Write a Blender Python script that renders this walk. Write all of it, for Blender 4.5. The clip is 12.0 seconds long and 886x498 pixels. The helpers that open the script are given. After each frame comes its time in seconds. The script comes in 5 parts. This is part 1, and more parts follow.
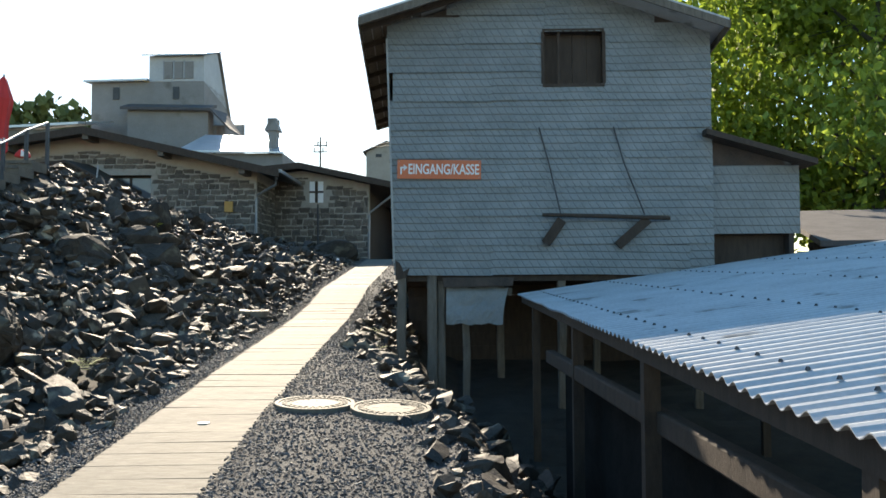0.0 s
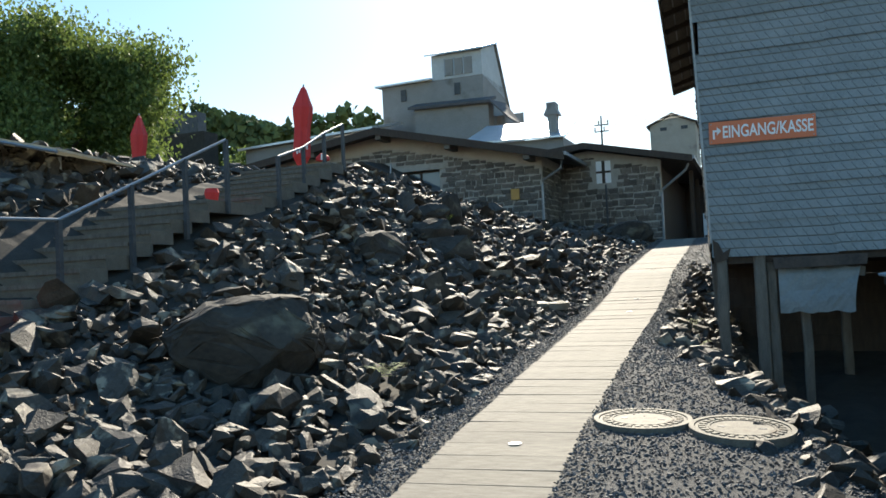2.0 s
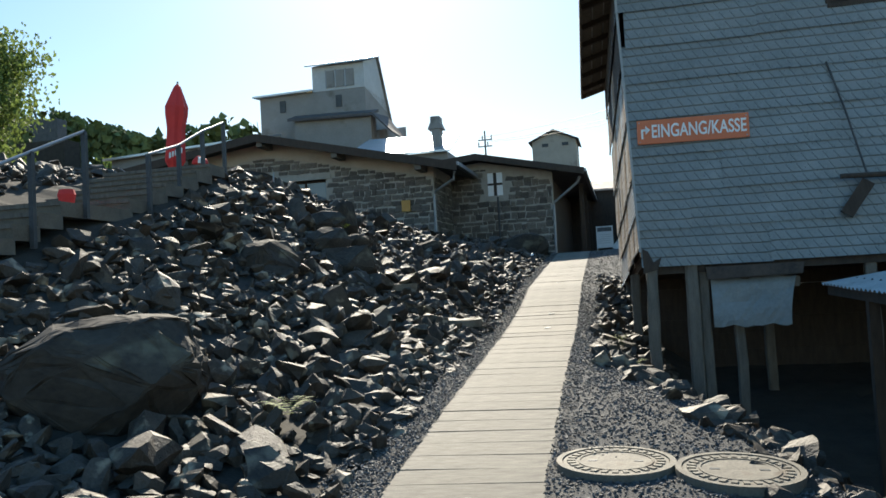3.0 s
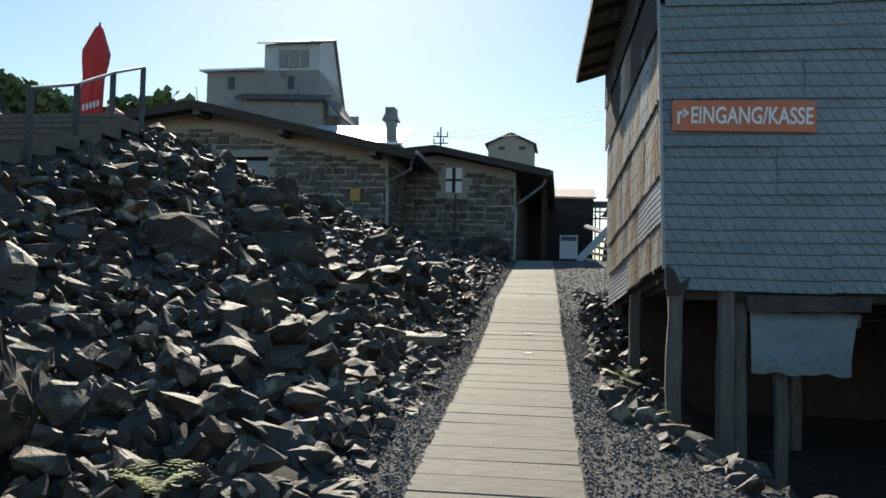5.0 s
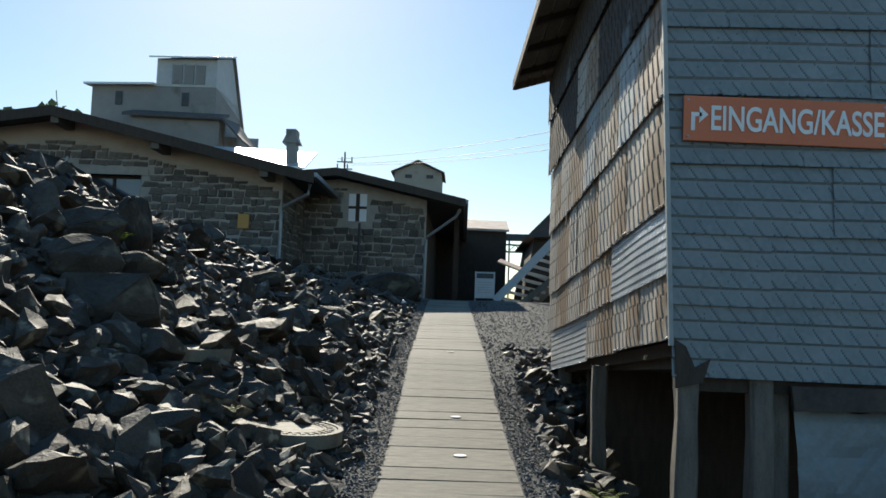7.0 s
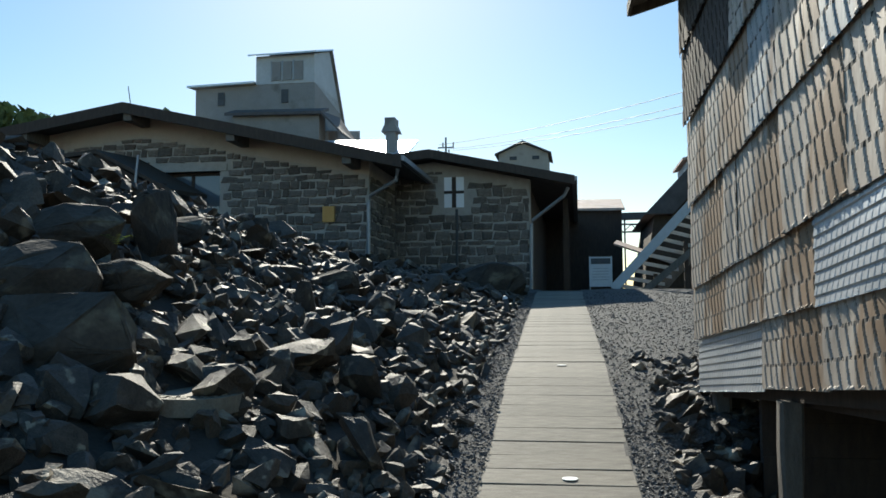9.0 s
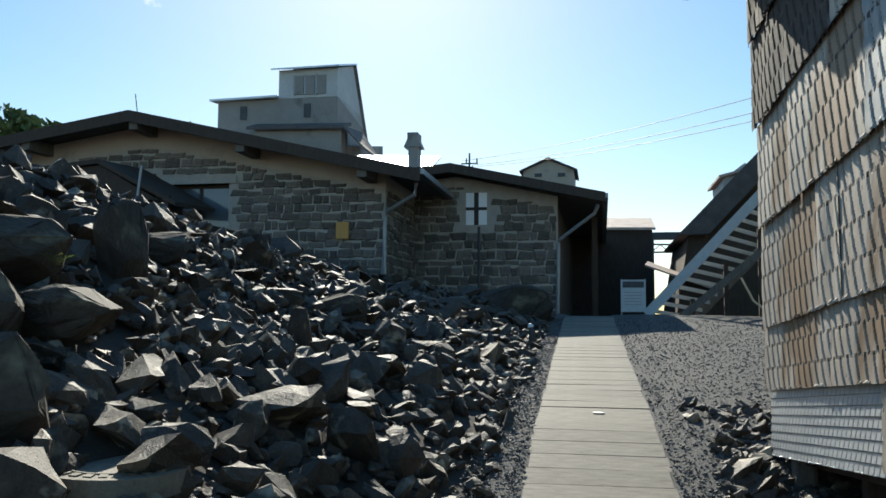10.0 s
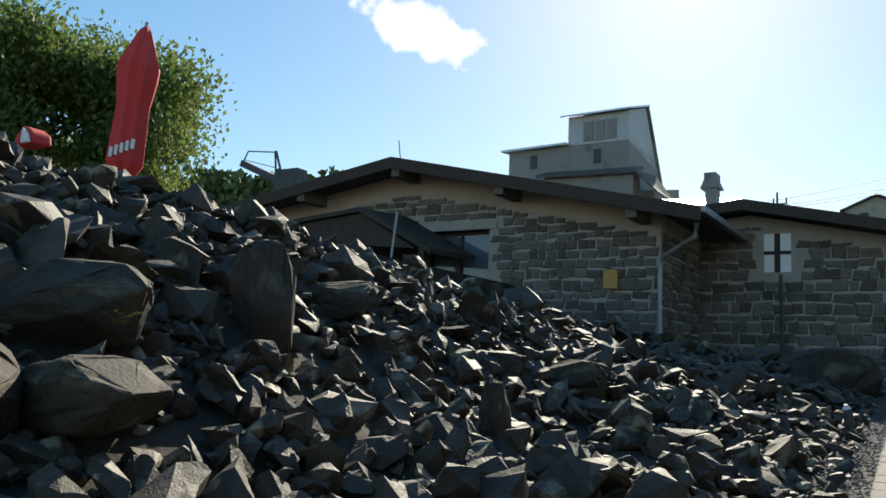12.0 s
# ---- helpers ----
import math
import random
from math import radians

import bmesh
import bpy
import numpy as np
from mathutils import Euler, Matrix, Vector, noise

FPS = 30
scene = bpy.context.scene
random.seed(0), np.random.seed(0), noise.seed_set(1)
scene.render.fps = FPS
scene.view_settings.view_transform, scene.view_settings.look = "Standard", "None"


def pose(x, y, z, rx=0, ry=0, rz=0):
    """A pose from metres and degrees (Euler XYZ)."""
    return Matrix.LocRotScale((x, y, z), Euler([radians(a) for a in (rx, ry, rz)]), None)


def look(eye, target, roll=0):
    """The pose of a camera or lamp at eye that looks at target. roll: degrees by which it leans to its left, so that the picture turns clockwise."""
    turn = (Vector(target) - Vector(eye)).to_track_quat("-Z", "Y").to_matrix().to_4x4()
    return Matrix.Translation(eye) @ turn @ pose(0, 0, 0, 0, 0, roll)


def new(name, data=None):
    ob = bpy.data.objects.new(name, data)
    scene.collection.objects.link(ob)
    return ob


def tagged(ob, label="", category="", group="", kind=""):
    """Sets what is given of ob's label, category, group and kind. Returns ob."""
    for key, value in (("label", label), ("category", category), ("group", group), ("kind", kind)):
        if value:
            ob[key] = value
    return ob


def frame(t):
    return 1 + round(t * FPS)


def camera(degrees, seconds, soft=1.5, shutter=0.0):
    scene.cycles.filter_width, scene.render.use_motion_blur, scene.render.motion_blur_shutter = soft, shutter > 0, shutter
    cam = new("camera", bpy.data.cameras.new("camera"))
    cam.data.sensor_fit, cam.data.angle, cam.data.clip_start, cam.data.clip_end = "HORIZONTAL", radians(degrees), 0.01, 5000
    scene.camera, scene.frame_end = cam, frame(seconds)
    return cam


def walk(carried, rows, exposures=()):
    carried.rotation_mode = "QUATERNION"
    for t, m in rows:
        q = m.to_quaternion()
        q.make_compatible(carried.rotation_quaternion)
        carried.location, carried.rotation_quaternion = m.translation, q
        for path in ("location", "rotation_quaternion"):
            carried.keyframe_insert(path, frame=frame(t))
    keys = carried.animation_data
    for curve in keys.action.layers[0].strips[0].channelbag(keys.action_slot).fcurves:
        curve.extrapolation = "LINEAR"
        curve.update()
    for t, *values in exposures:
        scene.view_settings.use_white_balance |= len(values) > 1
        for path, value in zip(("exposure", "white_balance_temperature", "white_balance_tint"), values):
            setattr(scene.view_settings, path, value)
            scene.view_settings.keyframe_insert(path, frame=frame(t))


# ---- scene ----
cam = camera(57.1, 12.0, soft=1.6)
PATH = [
    (0, (0.665, -1.79, 1.441), (0.621, 0.207, 1.529), -0.3),
    (0.5, (0.601, -1.548, 1.366), (0.38, 0.438, 1.447), 0.8),
    (1, (0.489, -1.236, 1.379), (0.091, 0.722, 1.475), 2.4),
    (1.5, (0.418, -0.98, 1.49), (-0.287, 0.891, 1.542), 0.5),
    (2, (0.164, -0.534, 1.529), (-0.554, 1.332, 1.595), -2.8),
    (2.5, (-0.2, 0.03, 1.563), (-0.853, 1.92, 1.59), -2.0),
    (3, (-0.639, 0.687, 1.511), (-1.07, 2.638, 1.602), -3.3),
    (3.2, (-0.776, 0.988, 1.475), (-1.116, 2.958, 1.533), -2.1),
    (5, (-1.431, 3.113, 1.591), (-1.72, 5.09, 1.679), 1.3),
    (5.5, (-1.586, 3.747, 1.693), (-1.865, 5.718, 1.892), 1.1),
    (6, (-1.617, 4.493, 1.732), (-1.667, 6.487, 1.88), -0.1),
    (6.5, (-1.712, 5.288, 1.844), (-1.685, 7.274, 2.081), 2.4),
    (7, (-1.811, 5.97, 1.939), (-1.865, 7.963, 2.105), 1.9),
    (7.5, (-1.81, 6.625, 2.039), (-2.007, 8.611, 2.158), -1.7),
    (9.3, (-1.766, 8.836, 2.18), (-2.102, 10.803, 2.317), -0.2),
    (9.5, (-1.825, 9.084, 2.203), (-2.12, 11.055, 2.37), 1.2),
    (10, (-1.93, 9.759, 2.311), (-2.312, 11.715, 2.482), 0.4),
    (10.5, (-2.058, 10.369, 2.384), (-2.595, 12.285, 2.583), -1.2),
    (11, (-2.136, 11.009, 2.458), (-3.002, 12.795, 2.702), -2.2),
    (11.5, (-2.192, 11.559, 2.505), (-3.309, 13.18, 2.859), -0.9),
    (12, (-1.964, 11.988, 2.546), (-3.018, 13.665, 2.818), 2.5),
]
walk(cam, [(t, look(eye, target, roll)) for t, eye, target, roll in PATH],
     exposures=[(0, 1.2, 7900, 11), (2.5, 0.9, 7200, 8), (5, 0.5, 7250, 8), (7.5, 0.4, 6900, 6), (9.5, 0.5, 6750, 5), (12, 0.55, 7300, 6)])

# ---- light ----
SUN_AZ, SUN_EL = 15.4, 31.0      # degrees left of +y, and above the horizon
world = bpy.data.worlds.new("world")
scene.world = world
world.use_nodes = True
wn = world.node_tree.nodes
sky = wn.new("ShaderNodeTexSky")
sky.sky_type = "NISHITA"
sky.sun_disc = False
sky.sun_elevation = radians(SUN_EL)
sky.sun_rotation = radians(-SUN_AZ)
sky.altitude = 400
sky.air_density = 1.0
sky.dust_density = 0.3
sky.ozone_density = 1.0
soften = wn.new("ShaderNodeGamma")
soften.inputs[1].default_value = 0.72
world.node_tree.links.new(sky.outputs[0], soften.inputs[0])
richer = wn.new("ShaderNodeHueSaturation")
richer.inputs["Saturation"].default_value = 1.6
world.node_tree.links.new(soften.outputs[0], richer.inputs["Color"])
world.node_tree.links.new(richer.outputs[0], wn["Background"].inputs[0])
wn["Background"].inputs[1].default_value = 0.19
sun_data = bpy.data.lights.new("sun", "SUN")
sun_data.energy, sun_data.angle, sun_data.color = 5.0, radians(0.55), (1.0, 0.95, 0.86)
sun = new("sun", sun_data)
to_sun = Vector((-math.sin(radians(SUN_AZ)) * math.cos(radians(SUN_EL)), math.cos(radians(SUN_AZ)) * math.cos(radians(SUN_EL)), math.sin(radians(SUN_EL))))
sun.matrix_world = look(to_sun * 60, (0, 0, 0))

# ---- materials ----


def material(name, low, high, scale=6.0, rough=0.8, metal=0.0, bump=0.3, fine=60.0, spots=None, spot_size=2.0, spot_cut=0.6, per_piece=0.0, stretch=(1, 1, 1), per_island=0.0):
    """A surface with two scales of noise, optional blotches (stains, and painted sunlit facets on basalt), optional
    change of tone from piece to piece, and fine relief.
    """
    m = bpy.data.materials.new(name)
    m.use_nodes = True
    nodes, link = m.node_tree.nodes, m.node_tree.links.new
    shader = nodes["Principled BSDF"]
    where = nodes.new("ShaderNodeTexCoord")
    place = nodes.new("ShaderNodeMapping")
    place.inputs["Scale"].default_value = stretch
    link(where.outputs["Object"], place.inputs["Vector"])
    at = place.outputs["Vector"]
    broad = nodes.new("ShaderNodeTexNoise")
    broad.inputs["Scale"].default_value, broad.inputs["Detail"].default_value, broad.inputs["Roughness"].default_value = scale, 6, 0.65
    grain = nodes.new("ShaderNodeTexNoise")
    grain.inputs["Scale"].default_value, grain.inputs["Detail"].default_value = fine, 4
    link(at, broad.inputs["Vector"])
    link(at, grain.inputs["Vector"])
    blend = nodes.new("ShaderNodeMath")
    blend.operation = "MULTIPLY_ADD"
    blend.inputs[1].default_value = 0.35
    link(grain.outputs["Fac"], blend.inputs[0])
    half = nodes.new("ShaderNodeMath")
    half.operation = "MULTIPLY"
    half.inputs[1].default_value = 0.65
    link(broad.outputs["Fac"], half.inputs[0])
    link(half.outputs[0], blend.inputs[2])
    ramp = nodes.new("ShaderNodeValToRGB")
    ramp.color_ramp.elements[0].position, ramp.color_ramp.elements[1].position = 0.33, 0.68
    ramp.color_ramp.elements[0].color, ramp.color_ramp.elements[1].color = (*low, 1), (*high, 1)
    link(blend.outputs[0], ramp.inputs[0])
    colour = ramp.outputs[0]
    if spots:
        blotch = nodes.new("ShaderNodeTexNoise")
        blotch.inputs["Scale"].default_value, blotch.inputs["Detail"].default_value = spot_size, 8
        link(at, blotch.inputs["Vector"])
        edge = nodes.new("ShaderNodeValToRGB")
        edge.color_ramp.elements[0].position, edge.color_ramp.elements[1].position = spot_cut, spot_cut + 0.08
        link(blotch.outputs["Fac"], edge.inputs[0])
        over = nodes.new("ShaderNodeMix")
        over.data_type = "RGBA"
        over.inputs[7].default_value = (*spots, 1)
        link(edge.outputs[0], over.inputs[0])
        link(colour, over.inputs[6])
        colour = over.outputs[2]
    if per_piece or per_island:
        tone = nodes.new("ShaderNodeHueSaturation")
        amount = nodes.new("ShaderNodeMapRange")
        spread = per_piece or per_island
        amount.inputs["To Min"].default_value, amount.inputs["To Max"].default_value = 1 - spread, 1 + spread
        if per_piece:
            link(nodes.new("ShaderNodeObjectInfo").outputs["Random"], amount.inputs["Value"])
        else:
            link(nodes.new("ShaderNodeNewGeometry").outputs["Random Per Island"], amount.inputs["Value"])
        link(amount.outputs[0], tone.inputs["Value"])
        link(colour, tone.inputs["Color"])
        colour = tone.outputs[0]
    link(colour, shader.inputs["Base Color"])
    shader.inputs["Roughness"].default_value = rough
    shader.inputs["Metallic"].default_value = metal
    if bump:
        relief = nodes.new("ShaderNodeBump")
        relief.inputs["Strength"].default_value, relief.inputs["Distance"].default_value = bump, 0.02
        link(blend.outputs[0], relief.inputs["Height"])
        link(relief.outputs[0], shader.inputs["Normal"])
    return m


def glass_material(name, tint, rough=0.05):
    m = bpy.data.materials.new(name)
    m.use_nodes = True
    s = m.node_tree.nodes["Principled BSDF"]
    s.inputs["Base Color"].default_value, s.inputs["Roughness"].default_value = (*tint, 1), rough
    s.inputs["Specular IOR Level"].default_value = 0.8
    return m


# the pale blotches on both basalts paint in sunlit facets
M_BASALT = material("basalt", (0.022, 0.0155, 0.0105), (0.088, 0.067, 0.048), 6, 0.66, 0, 1.0, 50, (0.25, 0.205, 0.145), 3.5, 0.58, per_island=0.4)
M_BASALT_ONE = material("basalt_loose", (0.022, 0.0155, 0.0105), (0.088, 0.067, 0.048), 6, 0.66, 0, 1.0, 50, (0.25, 0.205, 0.145), 3.5, 0.58, per_piece=0.4)
M_BOULDER = material("boulder_stone", (0.022, 0.017, 0.0125), (0.075, 0.059, 0.044), 3, 0.85, 0, 1.0, 22, (0.16, 0.14, 0.095), 2.2, 0.58)
# dark seam colours: gap shadow painted in together with dirt and rust
M_GROOVE = material("shaded_dirty_seam", (0.07, 0.06, 0.05), (0.13, 0.11, 0.09), 6, 0.8, 0, 0.2, 40)
M_SEAM = material("shaded_tin_seam", (0.09, 0.11, 0.12), (0.14, 0.165, 0.175), 6, 0.7, 0.1, 0.1, 40)
M_EARTH = material("earth", (0.02, 0.017, 0.013), (0.055, 0.047, 0.038), 3, 0.95, 0, 0.8, 40)
M_GRAVEL = material("gravel_base", (0.03, 0.03, 0.03), (0.11, 0.108, 0.105), 38, 0.9, 0, 1.0, 110)
M_CHIP = material("gravel_chip", (0.05, 0.05, 0.05), (0.16, 0.155, 0.15), 20, 0.75, 0, 0.3, 90, per_island=0.45)
M_PLANK = material("weathered_board", (0.085, 0.075, 0.058), (0.215, 0.195, 0.155), 5, 0.8, 0, 0.35, 85, (0.10, 0.09, 0.07), 3, 0.60, per_piece=0.12, stretch=(1, 4, 1))
M_CAST = material("cast_iron", (0.11, 0.098, 0.078), (0.235, 0.21, 0.165), 8, 0.75, 0.1, 0.4, 60, (0.14, 0.11, 0.08), 6, 0.6)
M_TIN = material("blue_grey_tin", (0.155, 0.180, 0.186), (0.25, 0.274, 0.28), 1.6, 0.55, 0.15, 0.15, 30, (0.215, 0.235, 0.24), 2.4, 0.6, per_piece=0.06)
M_RUST = material("rusty_tin", (0.36, 0.29, 0.225), (0.55, 0.49, 0.42), 2.2, 0.6, 0.05, 0.3, 30, (0.27, 0.175, 0.105), 1.7, 0.49, per_piece=0.15, stretch=(1, 1, 0.35))
M_RUST_BLUE = material("faded_blue_tin", (0.24, 0.27, 0.28), (0.42, 0.43, 0.42), 2.2, 0.6, 0.05, 0.3, 30, (0.22, 0.14, 0.09), 1.6, 0.5, per_piece=0.15, stretch=(1, 1, 0.35))
M_NEWTIN = material("bright_tin", (0.45, 0.47, 0.48), (0.62, 0.64, 0.65), 3, 0.4, 0.5, 0.1, 40)
# dark boarding; on the upper side sheets its colour stands for eave shade
M_BOARDING_SHADE = material("boarding_and_eave_shade", (0.035, 0.03, 0.028), (0.10, 0.075, 0.06), 3, 0.85, 0, 0.4, 30, (0.16, 0.18, 0.19), 1.6, 0.62)
M_CORR = material("corrugated_iron", (0.36, 0.375, 0.385), (0.54, 0.555, 0.56), 1.5, 0.52, 0.2, 0.1, 40, (0.22, 0.22, 0.21), 2.2, 0.63)
M_TIMBER = material("old_timber", (0.08, 0.068, 0.055), (0.20, 0.175, 0.145), 3, 0.85, 0, 0.5, 40, stretch=(6, 6, 1))
M_DARKWOOD = material("dark_wood", (0.03, 0.021, 0.016), (0.075, 0.054, 0.04), 3, 0.8, 0, 0.4, 40, stretch=(5, 5, 1))
M_ROOF = material("dark_roofing", (0.06, 0.055, 0.055), (0.12, 0.11, 0.11), 3, 0.8, 0, 0.4, 30)
M_METALROOF = material("pale_sheet_roof", (0.50, 0.52, 0.54), (0.66, 0.68, 0.70), 1.0, 0.35, 0.6, 0.1, 20)
M_PLASTER = material("beige_plaster", (0.38, 0.32, 0.26), (0.48, 0.42, 0.35), 1.2, 0.9, 0, 0.2, 40, (0.30, 0.25, 0.21), 0.9, 0.6)
M_MORTAR = material("pale_mortar", (0.32, 0.29, 0.25), (0.45, 0.41, 0.36), 4, 0.95, 0, 0.5, 50)
M_STONE = material("wall_stone", (0.075, 0.062, 0.052), (0.21, 0.18, 0.15), 3, 0.85, 0, 0.6, 30, (0.30, 0.26, 0.22), 3, 0.66, per_piece=0.4)
M_STONE_J = material("wall_stone_far", (0.075, 0.062, 0.052), (0.21, 0.18, 0.15), 3, 0.85, 0, 0.6, 30, (0.30, 0.26, 0.22), 3, 0.66, per_island=0.4)
M_CONC = material("tower_cladding", (0.22, 0.21, 0.20), (0.30, 0.285, 0.27), 0.6, 0.85, 0, 0.2, 8, (0.17, 0.155, 0.14), 0.35, 0.58)
M_PALEWALL = material("pale_cladding", (0.42, 0.43, 0.43), (0.55, 0.56, 0.56), 0.7, 0.7, 0.1, 0.1, 8)
M_REDTIN = material("rust_red_roof", (0.40, 0.27, 0.20), (0.56, 0.47, 0.42), 2, 0.7, 0.1, 0.2, 20, (0.30, 0.15, 0.09), 1.0, 0.6)
M_STEEL = material("galvanised_steel", (0.26, 0.27, 0.28), (0.38, 0.39, 0.40), 6, 0.5, 0.7, 0.05, 60)
M_DARKSTEEL = material("dark_steel", (0.05, 0.055, 0.06), (0.10, 0.105, 0.11), 4, 0.6, 0.5, 0.1, 40)
M_STEP = material("step_timber", (0.10, 0.082, 0.063), (0.20, 0.168, 0.13), 4, 0.85, 0, 0.3, 50)
M_UMBRELLA = material("red_canvas", (0.55, 0.03, 0.03), (0.70, 0.05, 0.045), 2, 0.75, 0, 0.15, 80)
M_WHITE = material("white_paint", (0.74, 0.74, 0.73), (0.82, 0.82, 0.81), 3, 0.6, 0, 0.05, 60)
M_SIGN = material("orange_sign", (0.60, 0.14, 0.055), (0.68, 0.18, 0.075), 2, 0.5, 0, 0.05, 50, (0.52, 0.15, 0.07), 1.5, 0.62)
M_LEAF = material("leaf_green", (0.09, 0.14, 0.032), (0.19, 0.245, 0.068), 3, 0.6, 0, 0.0, 30, per_island=0.35)
M_LEAF_BRIGHT = material("leaf_light_green", (0.17, 0.25, 0.025), (0.32, 0.40, 0.07), 3, 0.6, 0, 0.0, 30, per_island=0.35)
M_HILL = material("far_foliage", (0.07, 0.10, 0.03), (0.15, 0.19, 0.075), 0.4, 0.9, 0, 0.3, 3, per_island=0.3)
M_BARK = material("bark", (0.06, 0.05, 0.04), (0.14, 0.12, 0.10), 5, 0.9, 0, 0.7, 30, stretch=(4, 4, 1))
M_GRASS = material("grass", (0.04, 0.07, 0.018), (0.09, 0.13, 0.035), 3, 0.9, 0, 0.6, 40)
M_AWNING = material("beige_awning", (0.48, 0.45, 0.36), (0.58, 0.55, 0.46), 2, 0.8, 0, 0.1, 40)
# near-black without gloss, standing in for the shade in the pit
M_PIT_SHADE = material("painted_pit_shade", (0.015, 0.014, 0.013), (0.03, 0.028, 0.026), 3, 0.95, 0, 0.0, 30)
M_PIT_SHADE.node_tree.nodes["Principled BSDF"].inputs["Specular IOR Level"].default_value = 0.05
M_PANE = glass_material("window_glass", (0.10, 0.13, 0.16))
M_PANE_WHITE = material("white_pane", (0.80, 0.81, 0.82), (0.86, 0.87, 0.88), 3, 0.35, 0, 0.0, 60)
M_YELLOW = material("ochre_box", (0.50, 0.26, 0.06), (0.58, 0.32, 0.09), 5, 0.6, 0, 0.05, 50)
for leafy in (M_LEAF, M_LEAF_BRIGHT, M_AWNING):
    s_ = leafy.node_tree.nodes["Principled BSDF"]
    s_.inputs["Subsurface Weight"].default_value = 0.0
    t_ = leafy.node_tree.nodes.new("ShaderNodeBsdfTranslucent")
    mix_ = leafy.node_tree.nodes.new("ShaderNodeMixShader")
    mix_.inputs[0].default_value = 0.5
    src_ = s_.inputs["Base Color"].links[0].from_socket
    leafy.node_tree.links.new(src_, t_.inputs["Color"])
    leafy.node_tree.links.new(s_.outputs[0], mix_.inputs[1])
    leafy.node_tree.links.new(t_.outputs[0], mix_.inputs[2])
    leafy.node_tree.links.new(mix_.outputs[0], leafy.node_tree.nodes["Material Output"].inputs[0])

# ---- builders ----
CUBE_F = [(0, 3, 2, 1), (4, 5, 6, 7), (0, 1, 5, 4), (1, 2, 6, 5), (2, 3, 7, 6), (3, 0, 4, 7)]


class Shape:
    """Gathers vertices and faces of one part."""

    def __init__(self):
        self.v, self.f, self.weld = [], [], False

    def add(self, verts, faces):
        n = len(self.v)
        self.v += [tuple(p) for p in verts]
        self.f += [tuple(n + i for i in face) for face in faces]
        return self

    def box(self, lo, hi, m=None):
        (a, b, c), (d, e, f) = lo, hi
        pts = [(a, b, c), (d, b, c), (d, e, c), (a, e, c), (a, b, f), (d, b, f), (d, e, f), (a, e, f)]
        if m is not None:
            pts = [m @ Vector(p) for p in pts]
        return self.add(pts, CUBE_F)

    def slab(self, quad, thick):
        """A plate on four corners given in turn; thick: the way from its face to its back."""
        q = [Vector(p) for p in quad]
        t = Vector(thick)
        return self.add(q + [p + t for p in q], [(0, 1, 2, 3), (7, 6, 5, 4), (1, 0, 4, 5), (2, 1, 5, 6), (3, 2, 6, 7), (0, 3, 7, 4)])

    def prism(self, poly, way):
        n = len(poly)
        w = Vector(way)
        p = [Vector(q) for q in poly]
        return self.add(p + [q + w for q in p], [tuple(range(n)), tuple(range(2 * n - 1, n - 1, -1))] + [((i + 1) % n, i, n + i, n + (i + 1) % n) for i in range(n)])

    def tube(self, points, radius, sides=8):
        pts = [Vector(p) for p in points]
        radii = radius if isinstance(radius, (list, tuple)) else [radius] * len(pts)
        ring = []
        for i, p in enumerate(pts):
            way = (pts[min(i + 1, len(pts) - 1)] - pts[max(i - 1, 0)]).normalized()
            side = way.cross(Vector((0, 0, 1)) if abs(way.z) < 0.9 else Vector((1, 0, 0))).normalized()
            up = side.cross(way)
            ring.append([p + radii[i] * (math.cos(2 * math.pi * k / sides) * side + math.sin(2 * math.pi * k / sides) * up) for k in range(sides)])
        faces = []
        for i in range(len(pts) - 1):
            for k in range(sides):
                a, b = i * sides + k, i * sides + (k + 1) % sides
                faces.append((a, a + sides, b + sides, b))
        faces.append(tuple(range(sides)))
        faces.append(tuple((len(pts) - 1) * sides + k for k in range(sides - 1, -1, -1)))
        return self.add([q for r in ring for q in r], faces)

    def beam(self, a, b, w, h):
        a, b = Vector(a), Vector(b)
        way = (b - a).normalized()
        side = way.cross(Vector((0, 0, 1)) if abs(way.z) < 0.95 else Vector((0, 1, 0))).normalized()
        up = side.cross(way).normalized()
        s, u = side * w / 2, up * h / 2
        return self.add([a - s - u, a + s - u, a + s + u, a - s + u, b - s - u, b + s - u, b + s + u, b - s + u], [(0, 1, 2, 3), (7, 6, 5, 4), (1, 0, 4, 5), (2, 1, 5, 6), (3, 2, 6, 7), (0, 3, 7, 4)])

    def mesh(self, name, mat, smooth=False):
        me = bpy.data.meshes.new(name)
        me.from_pydata(self.v, [], self.f)
        bm = bmesh.new()
        bm.from_mesh(me)
        if self.weld:
            bmesh.ops.remove_doubles(bm, verts=bm.verts, dist=0.001)
        bmesh.ops.recalc_face_normals(bm, faces=bm.faces)
        bm.to_mesh(me)
        bm.free()
        me.materials.append(mat)
        if smooth:
            me.shade_smooth()
        return me


def thing(name, label, category, group="", kind="", at=(0, 0, 0)):
    ob = tagged(new(name), label, category, group, kind)
    ob.location = at
    return ob


